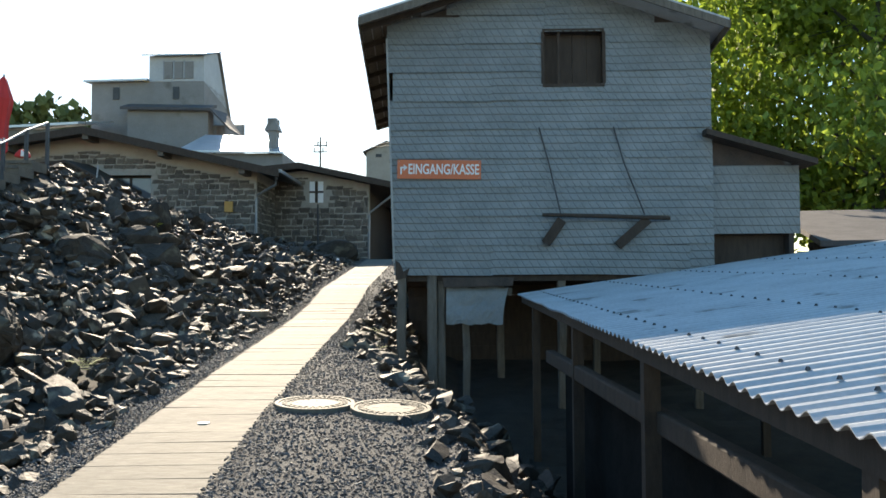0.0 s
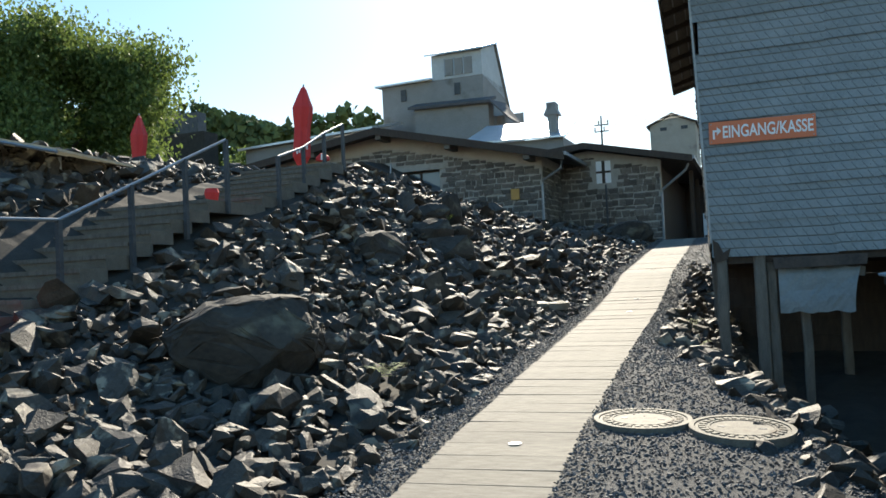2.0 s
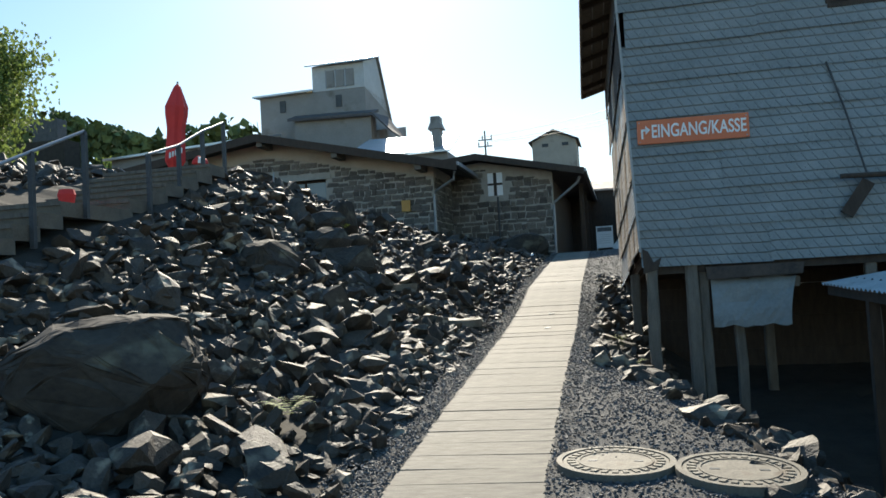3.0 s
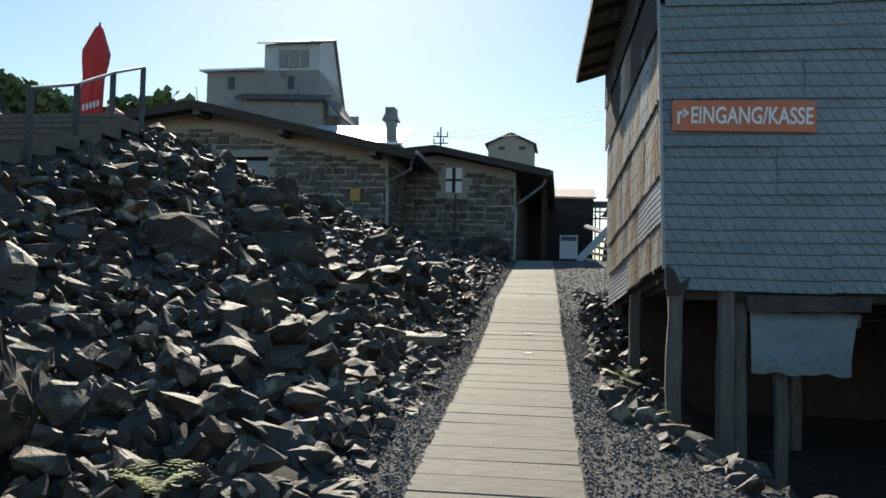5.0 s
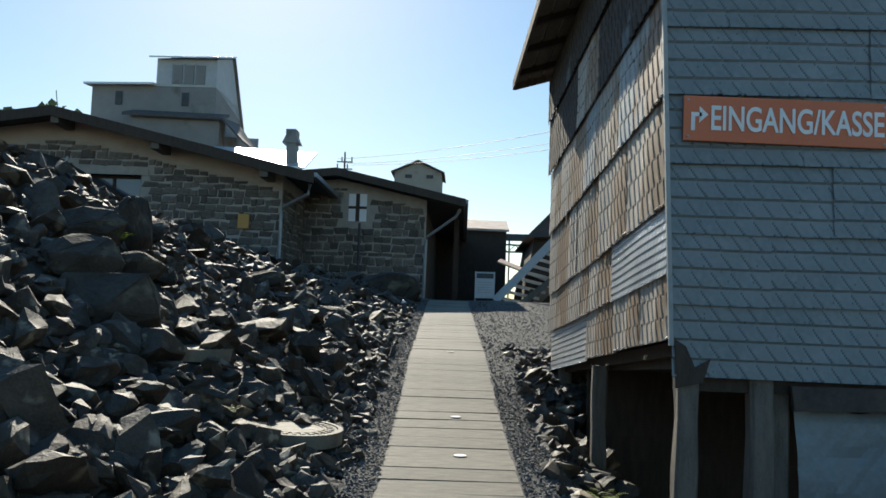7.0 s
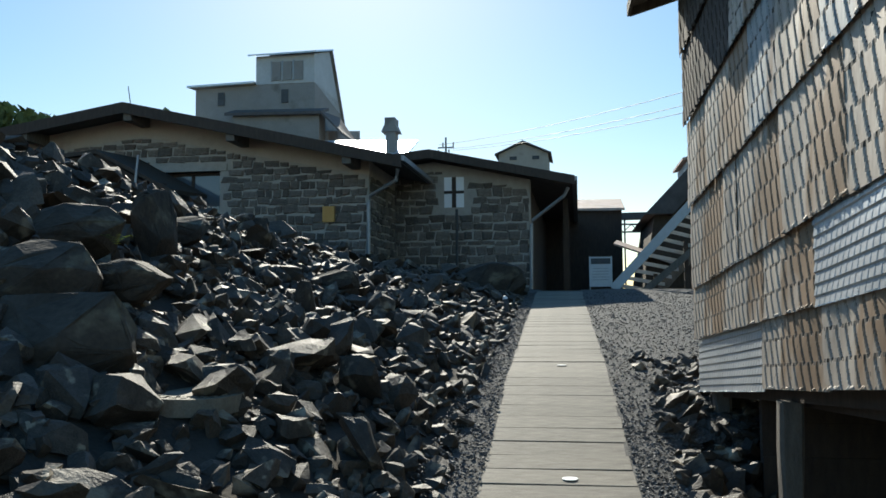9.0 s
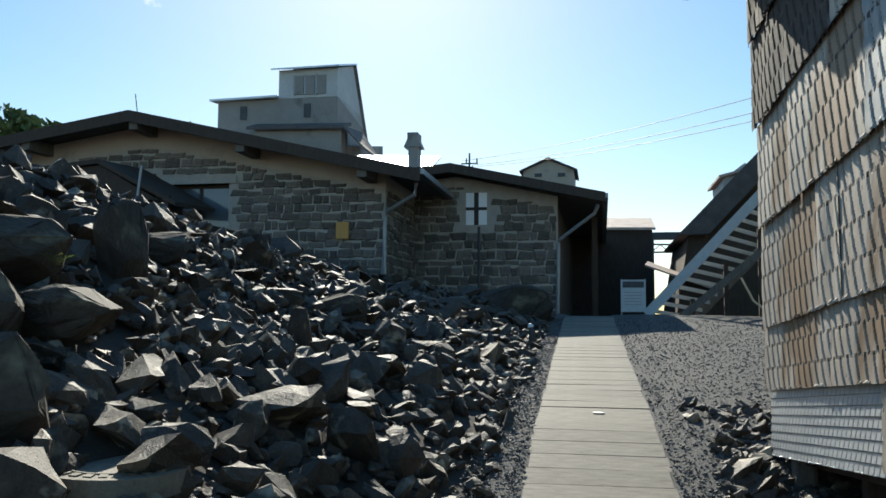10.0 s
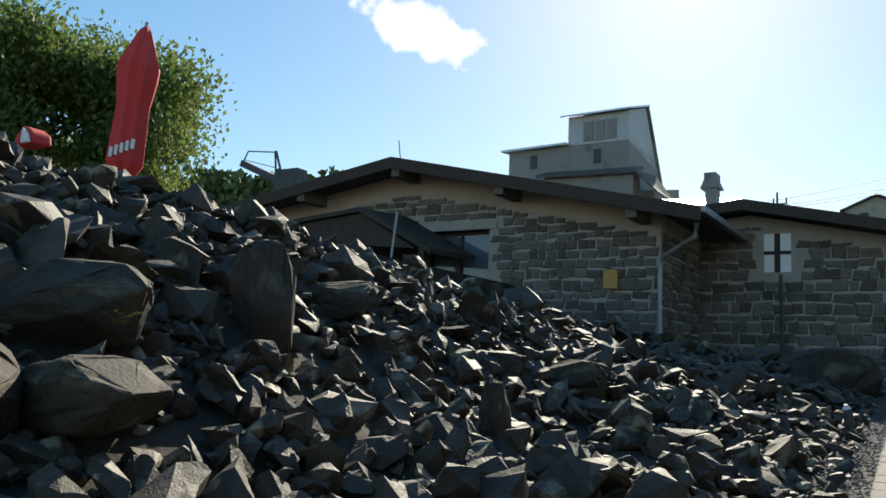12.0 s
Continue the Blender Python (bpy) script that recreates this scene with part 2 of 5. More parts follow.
def part(name, shape, mat, parent, label="", bevel=0.0, smooth=False):
    ob = new(name, shape.mesh(name, mat, smooth) if isinstance(shape, Shape) else shape)
    if parent is not None:
        ob.parent = parent
        bpy.context.view_layer.update()
        ob.matrix_parent_inverse = Matrix.Translation(-parent.location) if parent.type == "EMPTY" else Matrix.Identity(4)
    if label:
        ob["label"] = label
    if bevel:
        b = ob.modifiers.new("bevel", "BEVEL")
        b.width, b.segments, b.limit_method = bevel, 2, "ANGLE"
    return ob


def solid(name, shape, mat, label, category, group="", kind="", bevel=0.0, smooth=False):
    return tagged(part(name, shape, mat, None, "", bevel, smooth), label, category, group, kind)


def between(table, v):
    """Value of a table of (place, value) at v."""
    if v <= table[0][0]:
        return table[0][1]
    for (a, b), (c, d) in zip(table, table[1:]):
        if v <= c:
            return b + (d - b) * (v - a) / (c - a)
    return table[-1][1]


def raw_mesh(name, verts, faces, mat):
    me = bpy.data.meshes.new(name)
    me.from_pydata(verts, [], faces)
    me.materials.append(mat)
    return me

# ---- ground ----
PATH_Z = [(-12, -1.0), (-8, -0.75), (-1.5, -0.20), (3, 0.02), (6.3, 0.26), (8.4, 0.44), (10, 0.57), (13, 0.83), (14.8, 1.04), (16.8, 1.37), (27.7, 2.38), (29.5, 2.44), (90, 2.6)]
PATH_X = [(-12, -1.3), (3.7, -1.59), (6, -1.74), (9.5, -1.83), (12, -1.87), (17, -2.0), (26.5, -2.2), (60, -2.3)]
HALF = 0.52                                     # half the boardwalk's width
BANK_TOP = [(-6, 0.3), (2, 0.5), (5, 1.05), (7, 1.65), (8, 2.0), (10, 2.65), (11, 2.9), (14, 3.8), (16, 3.9), (18, 3.8), (20, 3.55), (22, 3.25), (25, 2.85), (27, 2.7), (40, 2.8)]
BANK_RUN = [(0, 5.6), (10, 5.1), (16, 5.2), (20, 4.6), (24, 3.0), (26.5, 1.4), (40, 1.4)]
SHELF = [(0, 3.4), (3, 2.1), (6, 1.75), (8, 1.35), (9.5, 0.8), (10.5, 0.45), (15, 0.45), (16, 1.4), (18, 2.6), (22, 3.4), (30, 5.0), (40, 9.0)]
PIT = [(-2, -1.5), (8, -1.1), (12, -0.5), (16, 0.0), (20, 0.6), (26, 1.6), (32, 2.3), (60, 2.5)]


def path_z(y):
    return between(PATH_Z, y)


def path_x(y):
    return between(PATH_X, y)


def ground_z(x, y):
    """Height of the earth under rubble, gravel and grass."""
    c, z = path_x(y), path_z(y)
    if x < c - HALF:
        o = c - HALF - x
        run, top = between(BANK_RUN, y), between(BANK_TOP, y)
        k = max(0.0, min(1.0, (o - 0.25) / run))
        k = k * (0.72 + 0.28 * k)
        beyond = max(0.0, min(1.0, (o - 6.4) / 4.0)) * max(0.0, 4.35 - top)
        hollow = 0.35 * math.exp(-((y - 18) / 1.8) ** 2 - ((x + 5.2) / 1.2) ** 2)
        return z - 0.03 + (top - z) * k - hollow + beyond
    if x > c + HALF:
        o = x - c - HALF
        wide, low = between(SHELF, y), between(PIT, y)
        if o < wide:
            return z - 0.03 - 0.10 * (o / wide) ** 2
        return max(low, z - 0.13 - (o - wide) * 0.75)
    return z - 0.06


xs = sorted(set([round(-40 + 2 * i, 2) for i in range(16)] + [round(-9 + 0.3 * i, 2) for i in range(51)] + [8, 10, 13, 17, 22, 30, 40]))
ys = sorted(set([-40, -30, -22, -16, -12] + [round(-9 + 0.4 * i, 2) for i in range(104)] + [33, 36, 40, 45, 50, 60, 70, 80, 100]))
gv, gf = [], []
for y in ys:
    for x in xs:
        bumpy = 0.06 * noise.noise((x * 1.3, y * 1.3, 0.0)) if x < path_x(y) - HALF - 0.5 or x > path_x(y) + HALF + between(SHELF, y) + 0.4 else 0.0
        gv.append((x, y, ground_z(x, y) + bumpy))
nx = len(xs)
for j in range(len(ys) - 1):
    for i in range(nx - 1):
        gf.append((j * nx + i, j * nx + i + 1, (j + 1) * nx + i + 1, (j + 1) * nx + i))
# the sheet goes on to the horizon
border = [(-900, -900, -6), (900, -900, -6), (900, 1500, 4), (-900, 1500, 4)]
b0 = len(gv)
gv += border
first = list(range(nx))
last = [(len(ys) - 1) * nx + i for i in range(nx)]
left = [j * nx for j in range(len(ys))]
right = [j * nx + nx - 1 for j in range(len(ys))]
gf += [(b0, b0 + 1, first[i + 1], first[i]) if i == nx // 2 else (b0 if i < nx // 2 else b0 + 1, first[i + 1], first[i]) for i in range(nx - 1)]
gf += [(b0 + 3, last[i], last[i + 1], b0 + 2) if i == nx // 2 else (b0 + 3 if i < nx // 2 else b0 + 2, last[i], last[i + 1]) for i in range(nx - 1)]
gf += [(b0, left[j], left[j + 1], b0 + 3) if j == len(ys) // 2 else (b0 if j < len(ys) // 2 else b0 + 3, left[j], left[j + 1]) for j in range(len(ys) - 1)]
gf += [(b0 + 1, b0 + 2, right[j + 1], right[j]) if j == len(ys) // 2 else (b0 + 1 if j < len(ys) // 2 else b0 + 2, right[j + 1], right[j]) for j in range(len(ys) - 1)]
ground = tagged(new("ground", raw_mesh("ground", gv, gf, M_EARTH)), "dark earth and rubble ground of the slope", "ground", kind="structure")

# gravel beside the boardwalk
gravel = Shape()
ycut = [-9 + 0.5 * i for i in range(78)]
for a, b in zip(ycut, ycut[1:]):
    for side, w0, w1 in ((1, between(SHELF, a), between(SHELF, b)), (-1, 0.28, 0.28)):
        steps = 6 if side > 0 else 1
        for k in range(steps):
            quad = []
            for y, w, kk in ((a, w0, k), (a, w0, k + 1), (b, w1, k + 1), (b, w1, k)):
                x = path_x(y) + side * (HALF - 0.03 + w * kk / steps)
                quad.append((x, y, ground_z(x, y) + 0.05))
            gravel.add(quad, [(0, 1, 2, 3)])
solid("gravel_bed", gravel, M_GRAVEL, "dark grey gravel bed beside the boardwalk", "gravel", kind="structure")

# ---- stones ----


def stone_shape(rng, flat=0.6, count=11, rough=0.0):
    """An angular stone about one metre across, as vertices and triangles; rough: how far its faces are chipped."""
    bm = bmesh.new()
    for _ in range(count):
        d = Vector((rng.gauss(0, 1), rng.gauss(0, 1), rng.gauss(0, 1))).normalized()
        k = 0.55 + 0.45 / (1.35 * max(abs(d.x), abs(d.y), abs(d.z)))
        p = Vector((d.x * 0.5 * k, d.y * 0.43 * k, d.z * 0.5 * flat * k))
        bm.verts.new(p)
    bmesh.ops.convex_hull(bm, input=bm.verts)
    bmesh.ops.triangulate(bm, faces=bm.faces)
    loose = [v for v in bm.verts if not v.link_faces]
    bmesh.ops.delete(bm, geom=loose, context="VERTS")
    if rough:
        bmesh.ops.dissolve_limit(bm, angle_limit=0.3, verts=bm.verts, edges=bm.edges)
        bmesh.ops.triangulate(bm, faces=bm.faces)
        bmesh.ops.subdivide_edges(bm, edges=bm.edges, cuts=1, use_grid_fill=True)
        shift = Vector((rng.uniform(0, 50), 0, 0))
        for q in bm.verts:
            q.co += rough * noise.noise_vector(q.co * 3.2 + shift) + 0.45 * rough * noise.noise_vector(q.co * 9 + shift)
        bmesh.ops.triangulate(bm, faces=bm.faces)
    bm.verts.index_update()
    v = np.array([tuple(q.co) for q in bm.verts])
    f = np.array([[q.index for q in face.verts] for face in bm.faces])
    bm.free()
    return v, f


rng = random.Random(4)
STONES = [stone_shape(rng, rng.uniform(0.3, 0.7), rng.randint(11, 16)) for _ in range(40)]
CHIPPED = 40                                    # the chipped stones begin here
STONES += [stone_shape(rng, rng.uniform(0.34, 0.78), rng.randint(11, 17), 0.05) for _ in range(50)]


def stone_pose(rng, x, y, z, size, tilt=0.5):
    return Matrix.LocRotScale((x, y, z), Euler((rng.gauss(0, tilt), rng.gauss(0, tilt), rng.uniform(0, 6.28))), Vector((size * rng.uniform(0.85, 1.25), size * rng.uniform(0.7, 1.0), size * rng.uniform(0.7, 1.05))))


def heap(name, poses, mat, label, category, parent=None):
    """Many stones joined into one mesh."""
    vs, fs, n = [], [], 0
    for k, m in poses:
        v, f = STONES[k]
        a = np.array(m)
        vs.append(v @ a[:3, :3].T + a[:3, 3])
        fs.append(f + n)
        n += len(v)
    me = raw_mesh(name, np.concatenate(vs).tolist(), np.concatenate(fs).tolist(), mat)
    ob = new(name, me)
    if parent:
        ob.parent = parent
    return tagged(ob, label, category, kind="stuff")


def near_path(x, y):
    return path_x(y) - HALF - 0.12 < x < path_x(y) + HALF + 0.1


STEPS_RIGHT = [(4.0, -7.35), (10.0, -7.4), (14.3, -7.5)]


def on_steps(x, y):
    return 4.5 < y < 14.4 and between(STEPS_RIGHT, y) - 2.3 < x < between(STEPS_RIGHT, y) + 0.12


# clearings for the boulders and the covers among the rubble
CLEAR = [(-4.75, 6.5, 0.75), (-5.0, 13.3, 0.28), (-5.2, 14.3, 0.22), (-5.9, 14.6, 0.25), (-5.95, 16.05, 0.25), (-3.15, 12.6, 0.24), (-4.3, 13.45, 0.15), (-3.37, 6.89, 0.2)]
rng = random.Random(11)
near_stones, far_stones = [], []
tries = [(y, 0) for y in np.arange(1.5, 28.0, 0.03)]
for y0, _ in tries:
    for _k in range(27):
        y = y0 + rng.uniform(-0.02, 0.02)
        o = rng.uniform(0.22, 14.0)
        if o > 6.5 and rng.random() < 0.45:
            continue
        x = path_x(y) - HALF - o
        if on_steps(x, y) or (x < -10.2 and y > 16.8) or (y > 26.8 and x < -3.2):
            continue
        if any((x - bx) ** 2 + (y - by) ** 2 < br * br for bx, by, br in CLEAR):
            continue
        size = min(0.62, rng.lognormvariate(math.log(0.215), 0.45))
        if o < 0.7:
            size = min(size, 0.26)
        z = ground_z(x, y) + size * rng.uniform(-0.02, 0.30)
        item = (rng.randrange(CHIPPED, len(STONES)) if o < 6.5 and y < 21 else rng.randrange(CHIPPED), stone_pose(rng, x, y, z, size))
        (near_stones if (2.6 < o < 3.4 and 4 < y < 15 and size > 0.22) or (o < 2.6 and size > 0.34 and 4 < y < 15) else far_stones).append(item)
rng.shuffle(near_stones)
far_stones += near_stones[290:]
near_stones = near_stones[:290]
bank = heap("rubble_bank", far_stones, M_BASALT, "bank of broken dark basalt rubble beside the boardwalk", "rubble")
bank["kind"] = "stuff"
STONE_MESH = [raw_mesh("rock", v.tolist(), f.tolist(), M_BASALT_ONE) for v, f in STONES]
for k, m in near_stones:
    ob = new("rock", STONE_MESH[k])
    ob.parent = bank
    ob.matrix_basis = m

# large boulders in the bank
rng = random.Random(77)


def boulder(x, y, z, sx, sy, sz, turn, seed, label, points=30):
    r = random.Random(seed)
    bm = bmesh.new()
    for _ in range(points):
        d = Vector((r.gauss(0, 1), r.gauss(0, 1), r.gauss(0, 1))).normalized()
        k = 0.5 / max(abs(d.x), abs(d.y), abs(d.z)) * 0.45 + 0.5 * 0.55
        bm.verts.new(d * k)
    bmesh.ops.convex_hull(bm, input=bm.verts)
    bmesh.ops.delete(bm, geom=[v for v in bm.verts if not v.link_faces], context="VERTS")
    bmesh.ops.bevel(bm, geom=bm.edges, offset=0.012, segments=1, affect="EDGES")
    bmesh.ops.triangulate(bm, faces=bm.faces)
    bmesh.ops.subdivide_edges(bm, edges=bm.edges, cuts=2)
    for v in bm.verts:
        v.co += 0.035 * noise.noise_vector(v.co * 3 + Vector((seed, 0, 0))) + 0.03 * noise.noise_vector(v.co * 10)
    me = bpy.data.meshes.new("boulder")
    bm.to_mesh(me)
    bm.free()
    me.materials.append(M_BOULDER)
    ob = tagged(new("boulder", me), label, "boulder", "large boulders")
    ob.matrix_basis = Matrix.LocRotScale((x, y, z), Euler((0.05, -0.08, radians(turn))), Vector((sx, sy, sz)))
    return ob


boulder(-4.75, 6.5, ground_z(-4.75, 6.5) + 0.24, 1.6, 1.2, 1.0, 8, 1, "huge dark brown rounded boulder in the rubble", 80)
boulder(-5.0, 13.25, ground_z(-5.0, 13.25) + 0.02, 0.95, 0.8, 0.85, 20, 2, "large dark square boulder in the rubble")
boulder(-5.22, 14.3, ground_z(-5.22, 14.3) + 0.20, 0.78, 0.6, 0.36, -15, 3, "flat mossy brown boulder lying on others", 50)
boulder(-5.5, 13.7, ground_z(-5.5, 13.7) + 0.12, 0.75, 0.7, 0.6, 40, 4, "dark angular boulder in the rubble")
boulder(-5.9, 14.6, ground_z(-5.9, 14.6) + 0.22, 0.85, 0.6, 0.5, 32, 11, "dark pointed boulder in the rubble")
boulder(-5.98, 16.1, ground_z(-5.98, 16.1) + 0.24, 0.45, 0.38, 0.95, 10, 5, "tall dark upright boulder in the rubble")
boulder(-4.85, 17.4, ground_z(-4.85, 17.4) + 0.18, 0.26, 0.2, 0.62, 25, 6, "narrow slab of stone leaning upright")
boulder(-6.4, 17.4, ground_z(-6.4, 17.4) + 0.12, 0.7, 0.5, 0.4, 12, 7, "broad dark boulder in the rubble")
boulder(-5.2, 19.6, ground_z(-5.2, 19.6) + 0.14, 0.8, 0.45, 0.34, -10, 8, "pale flat boulder in the rubble")
boulder(-5.6, 11.6, ground_z(-5.6, 11.6) + 0.14, 0.9, 0.7, 0.6, 50, 9, "dark angular boulder in the rubble")
boulder(-3.7, 26.2, ground_z(-3.7, 26.2) + 0.15, 1.6, 1.0, 0.9, 0, 10, "low dark boulder before the stone building")


def fern(x, y, z, size, fronds, seed, label):
    r = random.Random(seed)
    t = thing("fern", label, "plant", at=(x, y, z))
    for k in range(fronds):
        a = 2 * math.pi * k / fronds + r.uniform(-0.3, 0.3)
        s = Shape()
        out = Vector((math.cos(a), math.sin(a), 0))
        side = Vector((-math.sin(a), math.cos(a), 0))
        n = 12
        for i in range(n):
            f = (i + 0.5) / n
            p = out * size * 0.75 * f + Vector((0, 0, size * (1.0 * f - 0.75 * f * f)))
            w = size * 0.26 * math.sin(math.pi * min(1, f * 0.85 + 0.15)) * (1.05 - f)
            for q in (-1, 1):
                tip = p + side * q * w + out * w * 0.5
                s.add([p, p + out * size * 0.035, tip, p - out * size * 0.01], [(0, 1, 2, 3)])
        ob = new("frond", s.mesh("frond", M_LEAF_BRIGHT))
        ob.parent = t
    return t


fern(-3.37, 6.89, ground_z(-3.37, 6.89) + 0.10, 0.38, 11, 1, "small bright green fern between dark stones")
fern(-5.5, 14.6, ground_z(-5.5, 14.6) + 0.35, 0.22, 7, 2, "tuft of yellow-green fern between stones")
fern(-3.45, 11.9, ground_z(-3.45, 11.9) + 0.2, 0.14, 6, 3, "tiny green fern between dark stones")
fern(-0.62, 10.6, ground_z(-0.62, 10.6) + 0.12, 0.3, 7, 4, "weedy green plant beside the shed post")
fern(-0.75, 12.0, ground_z(-0.75, 12.0) + 0.12, 0.28, 7, 5, "weedy green plant beside the shed wall")
fern(1.1, 20.6, ground_z(1.1, 20.6), 0.55, 10, 6, "bushy green weeds at the gravel edge")

# stones along the drop beside the gravel
rng = random.Random(23)
edge = []
for _ in range(1500):
    y = rng.uniform(1.5, 16.4)
    w = between(SHELF, y)
    o = w + rng.triangular(-0.45, 1.3, 0.1)
    if y > 9.4:
        o = rng.uniform(0.3, 1.2)
    x = path_x(y) + HALF + o
    size = min(0.5, rng.lognormvariate(math.log(0.2), 0.4))
    edge.append((rng.randrange(CHIPPED, len(STONES)), stone_pose(rng, x, y, ground_z(x, y) + size * 0.15, size)))
for _ in range(260):
    y = rng.uniform(15.4, 18)
    x = path_x(y) + HALF + rng.uniform(0.3, 1.6)
    size = rng.uniform(0.08, 0.28)
    edge.append((rng.randrange(CHIPPED, len(STONES)), stone_pose(rng, x, y, ground_z(x, y) + size * 0.2, size)))
heap("rubble_edge", edge, M_BASALT, "edge of loose basalt stones along the gravel", "rubble")

# gravel chips
rng = random.Random(31)
chips = []
while len(chips) < 48000:
    y = 2.2 + 25 * rng.random() ** 1.9
    if rng.random() < 0.72:
        o = rng.uniform(0.0, between(SHELF, y) + 0.25)
        x = path_x(y) + HALF + o
    else:
        x = path_x(y) - HALF - rng.uniform(0.0, 0.42)
    s = rng.uniform(0.016, 0.040)
    chips.append((rng.randrange(CHIPPED), stone_pose(rng, x, y, ground_z(x, y) + 0.055, s, 0.5)))
heap("gravel_chips", chips, M_CHIP, "loose grey gravel chips beside the boardwalk", "gravel")

# ---- boardwalk ----
boardwalk = thing("boardwalk", "pale weathered boardwalk climbing between rubble and gravel", "boardwalk", at=(path_x(3), 3, path_z(3)))
rng = random.Random(7)
PLANK = 0.325
plank = Shape()
plank.box((-HALF, -PLANK / 2 + 0.004, -0.05), (HALF, PLANK / 2 - 0.004, 0.0))
bmp = bmesh.new()
mep = plank.mesh("plank", M_PLANK)
bmp.from_mesh(mep)
bmesh.ops.bevel(bmp, geom=bmp.edges, offset=0.004, segments=1, affect="EDGES")
bmp.to_mesh(mep)
bmp.free()
y = -4.0
while y < 28.2:
    x, z = path_x(y), path_z(y)
    slope = math.atan2(path_z(y + 0.12) - path_z(y - 0.12), 0.24)
    turn = math.atan2(-(path_x(y + 0.3) - path_x(y - 0.3)), 0.6)
    ob = new("plank", mep)
    ob.parent = boardwalk
    ob.matrix_parent_inverse = Matrix.Translation(-boardwalk.location)
    ob.matrix_basis = Matrix.LocRotScale((x + rng.gauss(0, 0.006), y, z + rng.gauss(0, 0.0015)), Euler((slope + rng.gauss(0, 0.006), rng.gauss(0, 0.003), turn + rng.gauss(0, 0.003))), None)
    y += PLANK * math.cos(slope)
base = Shape()
for a, b in zip(ycut, ycut[1:]):
    if a >= -4 and b <= 28:
        base.slab([(path_x(a) - HALF + 0.04, a, path_z(a) - 0.045), (path_x(a) + HALF - 0.04, a, path_z(a) - 0.045), (path_x(b) + HALF - 0.04, b, path_z(b) - 0.045), (path_x(b) - HALF + 0.04, b, path_z(b) - 0.045)], (0, 0, -0.06))
part("bearer", base, M_TIMBER, boardwalk)
for mx, my in ((-1.66, 5.55), (-1.8, 12.75), (-1.97, 17.6), (-1.85, 14.1)):
    dot = Shape().prism([(mx + 0.055 * math.cos(k * math.pi / 5), my + 0.055 * math.sin(k * math.pi / 5), path_z(my) + 0.004) for k in range(10)], (0, 0, 0.004))
    part("paint_mark", dot, M_WHITE, boardwalk, "small round white mark")


def manhole(x, y, z, radius, tilt=(0, 0)):
    t = thing("manhole_cover", "round cast-iron manhole cover with a ring of letters set in gravel" if x > -2 else "round cast-iron manhole cover among the rubble", "manhole cover", "manhole covers", at=(x, y, z))
    t.rotation_euler = (tilt[0], tilt[1], 0)
    n = 40

    def ring(r0, r1, z0, z1):
        s = Shape()
        v = []
        for r, zz in ((r0, z0), (r0, z1), (r1, z1), (r1, z0)):
            v += [(r * math.cos(2 * math.pi * k / n), r * math.sin(2 * math.pi * k / n), zz) for k in range(n)]
        f = []
        for q in range(4):
            for k in range(n):
                f.append((q * n + k, q * n + (k + 1) % n, ((q + 1) % 4) * n + (k + 1) % n, ((q + 1) % 4) * n + k))
        return s.add(v, f)

    def put(name, s, mat, parent=t, label=""):
        ob = new(name, s.mesh(name, mat))
        ob.parent = parent
        if label:
            ob["label"] = label
        return ob
    put("frame", ring(radius * 0.90, radius, -0.08, 0.03), M_CAST)
    lid = Shape().add([(radius * 0.885 * math.cos(2 * math.pi * k / n), radius * 0.885 * math.sin(2 * math.pi * k / n), zz) for zz in (-0.05, 0.022) for k in range(n)], [tuple(range(n, 2 * n)), tuple(range(n - 1, -1, -1))] + [(k, (k + 1) % n, n + (k + 1) % n, n + k) for k in range(n)])
    lid_ob = put("lid", lid, M_CAST)
    put("rim_band", ring(radius * 0.60, radius * 0.635, 0.0, 0.028), M_CAST, lid_ob)
    marks = Shape()
    for k in range(28):
        a = 2 * math.pi * k / 28
        m = Matrix.Rotation(a, 4, "Z")
        marks.box((radius * 0.68, -0.018, 0.02), (radius * 0.82, 0.018, 0.03), m)
    put("raised_lettering", marks, M_CAST, lid_ob, "worn unreadable raised lettering")
    for k in (0, 1):
        put("lift_hole", Shape().box((-0.03 + 0.3 * (k - 0.5), -0.015, 0.018), (0.03 + 0.3 * (k - 0.5), 0.015, 0.0245)), M_DARKSTEEL, lid_ob)
    return t


manhole(-0.78, 6.25, path_z(6.25) + 0.012, 0.39, (0.03, 0.02))
manhole(-0.02, 6.1, path_z(6.1) - 0.005, 0.39, (0.05, 0.04))
manhole(-3.15, 12.6, ground_z(-3.15, 12.6) + 0.04, 0.40, (0.03, 0.05))
manhole(-4.3, 13.45, ground_z(-4.3, 13.45) + 0.02, 0.38, (0.03, 0.06))

# ---- tin-clad shed on stilts ----
FY = 11.45                                      # its front
SHED_FL, SHED_BL = Vector((-0.40, FY, 0)), Vector((-0.67, 16.35, 0))
SHED_FR, SHED_BR = Vector((4.72, FY, 0)), Vector((4.72, 16.35, 0))
FOOT = 1.60
shed = thing("shed", "old stilted shed clad in blue-grey and rusty pressed tin", "shed", at=(2.0, 13.6, 0.0))


def shed_wall(name, a, b, z0, z1, za, zb, thick, mat):
    """A wall from a to b; z0, z1: its foot at either end; za, zb: its top."""
    s = Shape()
    inward = Vector(thick)
    s.slab([(a.x, a.y, z0), (b.x, b.y, z1), (b.x, b.y, zb), (a.x, a.y, za)], inward)
    return part(name, s, mat, shed)


front_core = Shape()
RIDGE = (1.95, 6.58)
WIN = (2.05, 3.0, 4.72, 5.58)


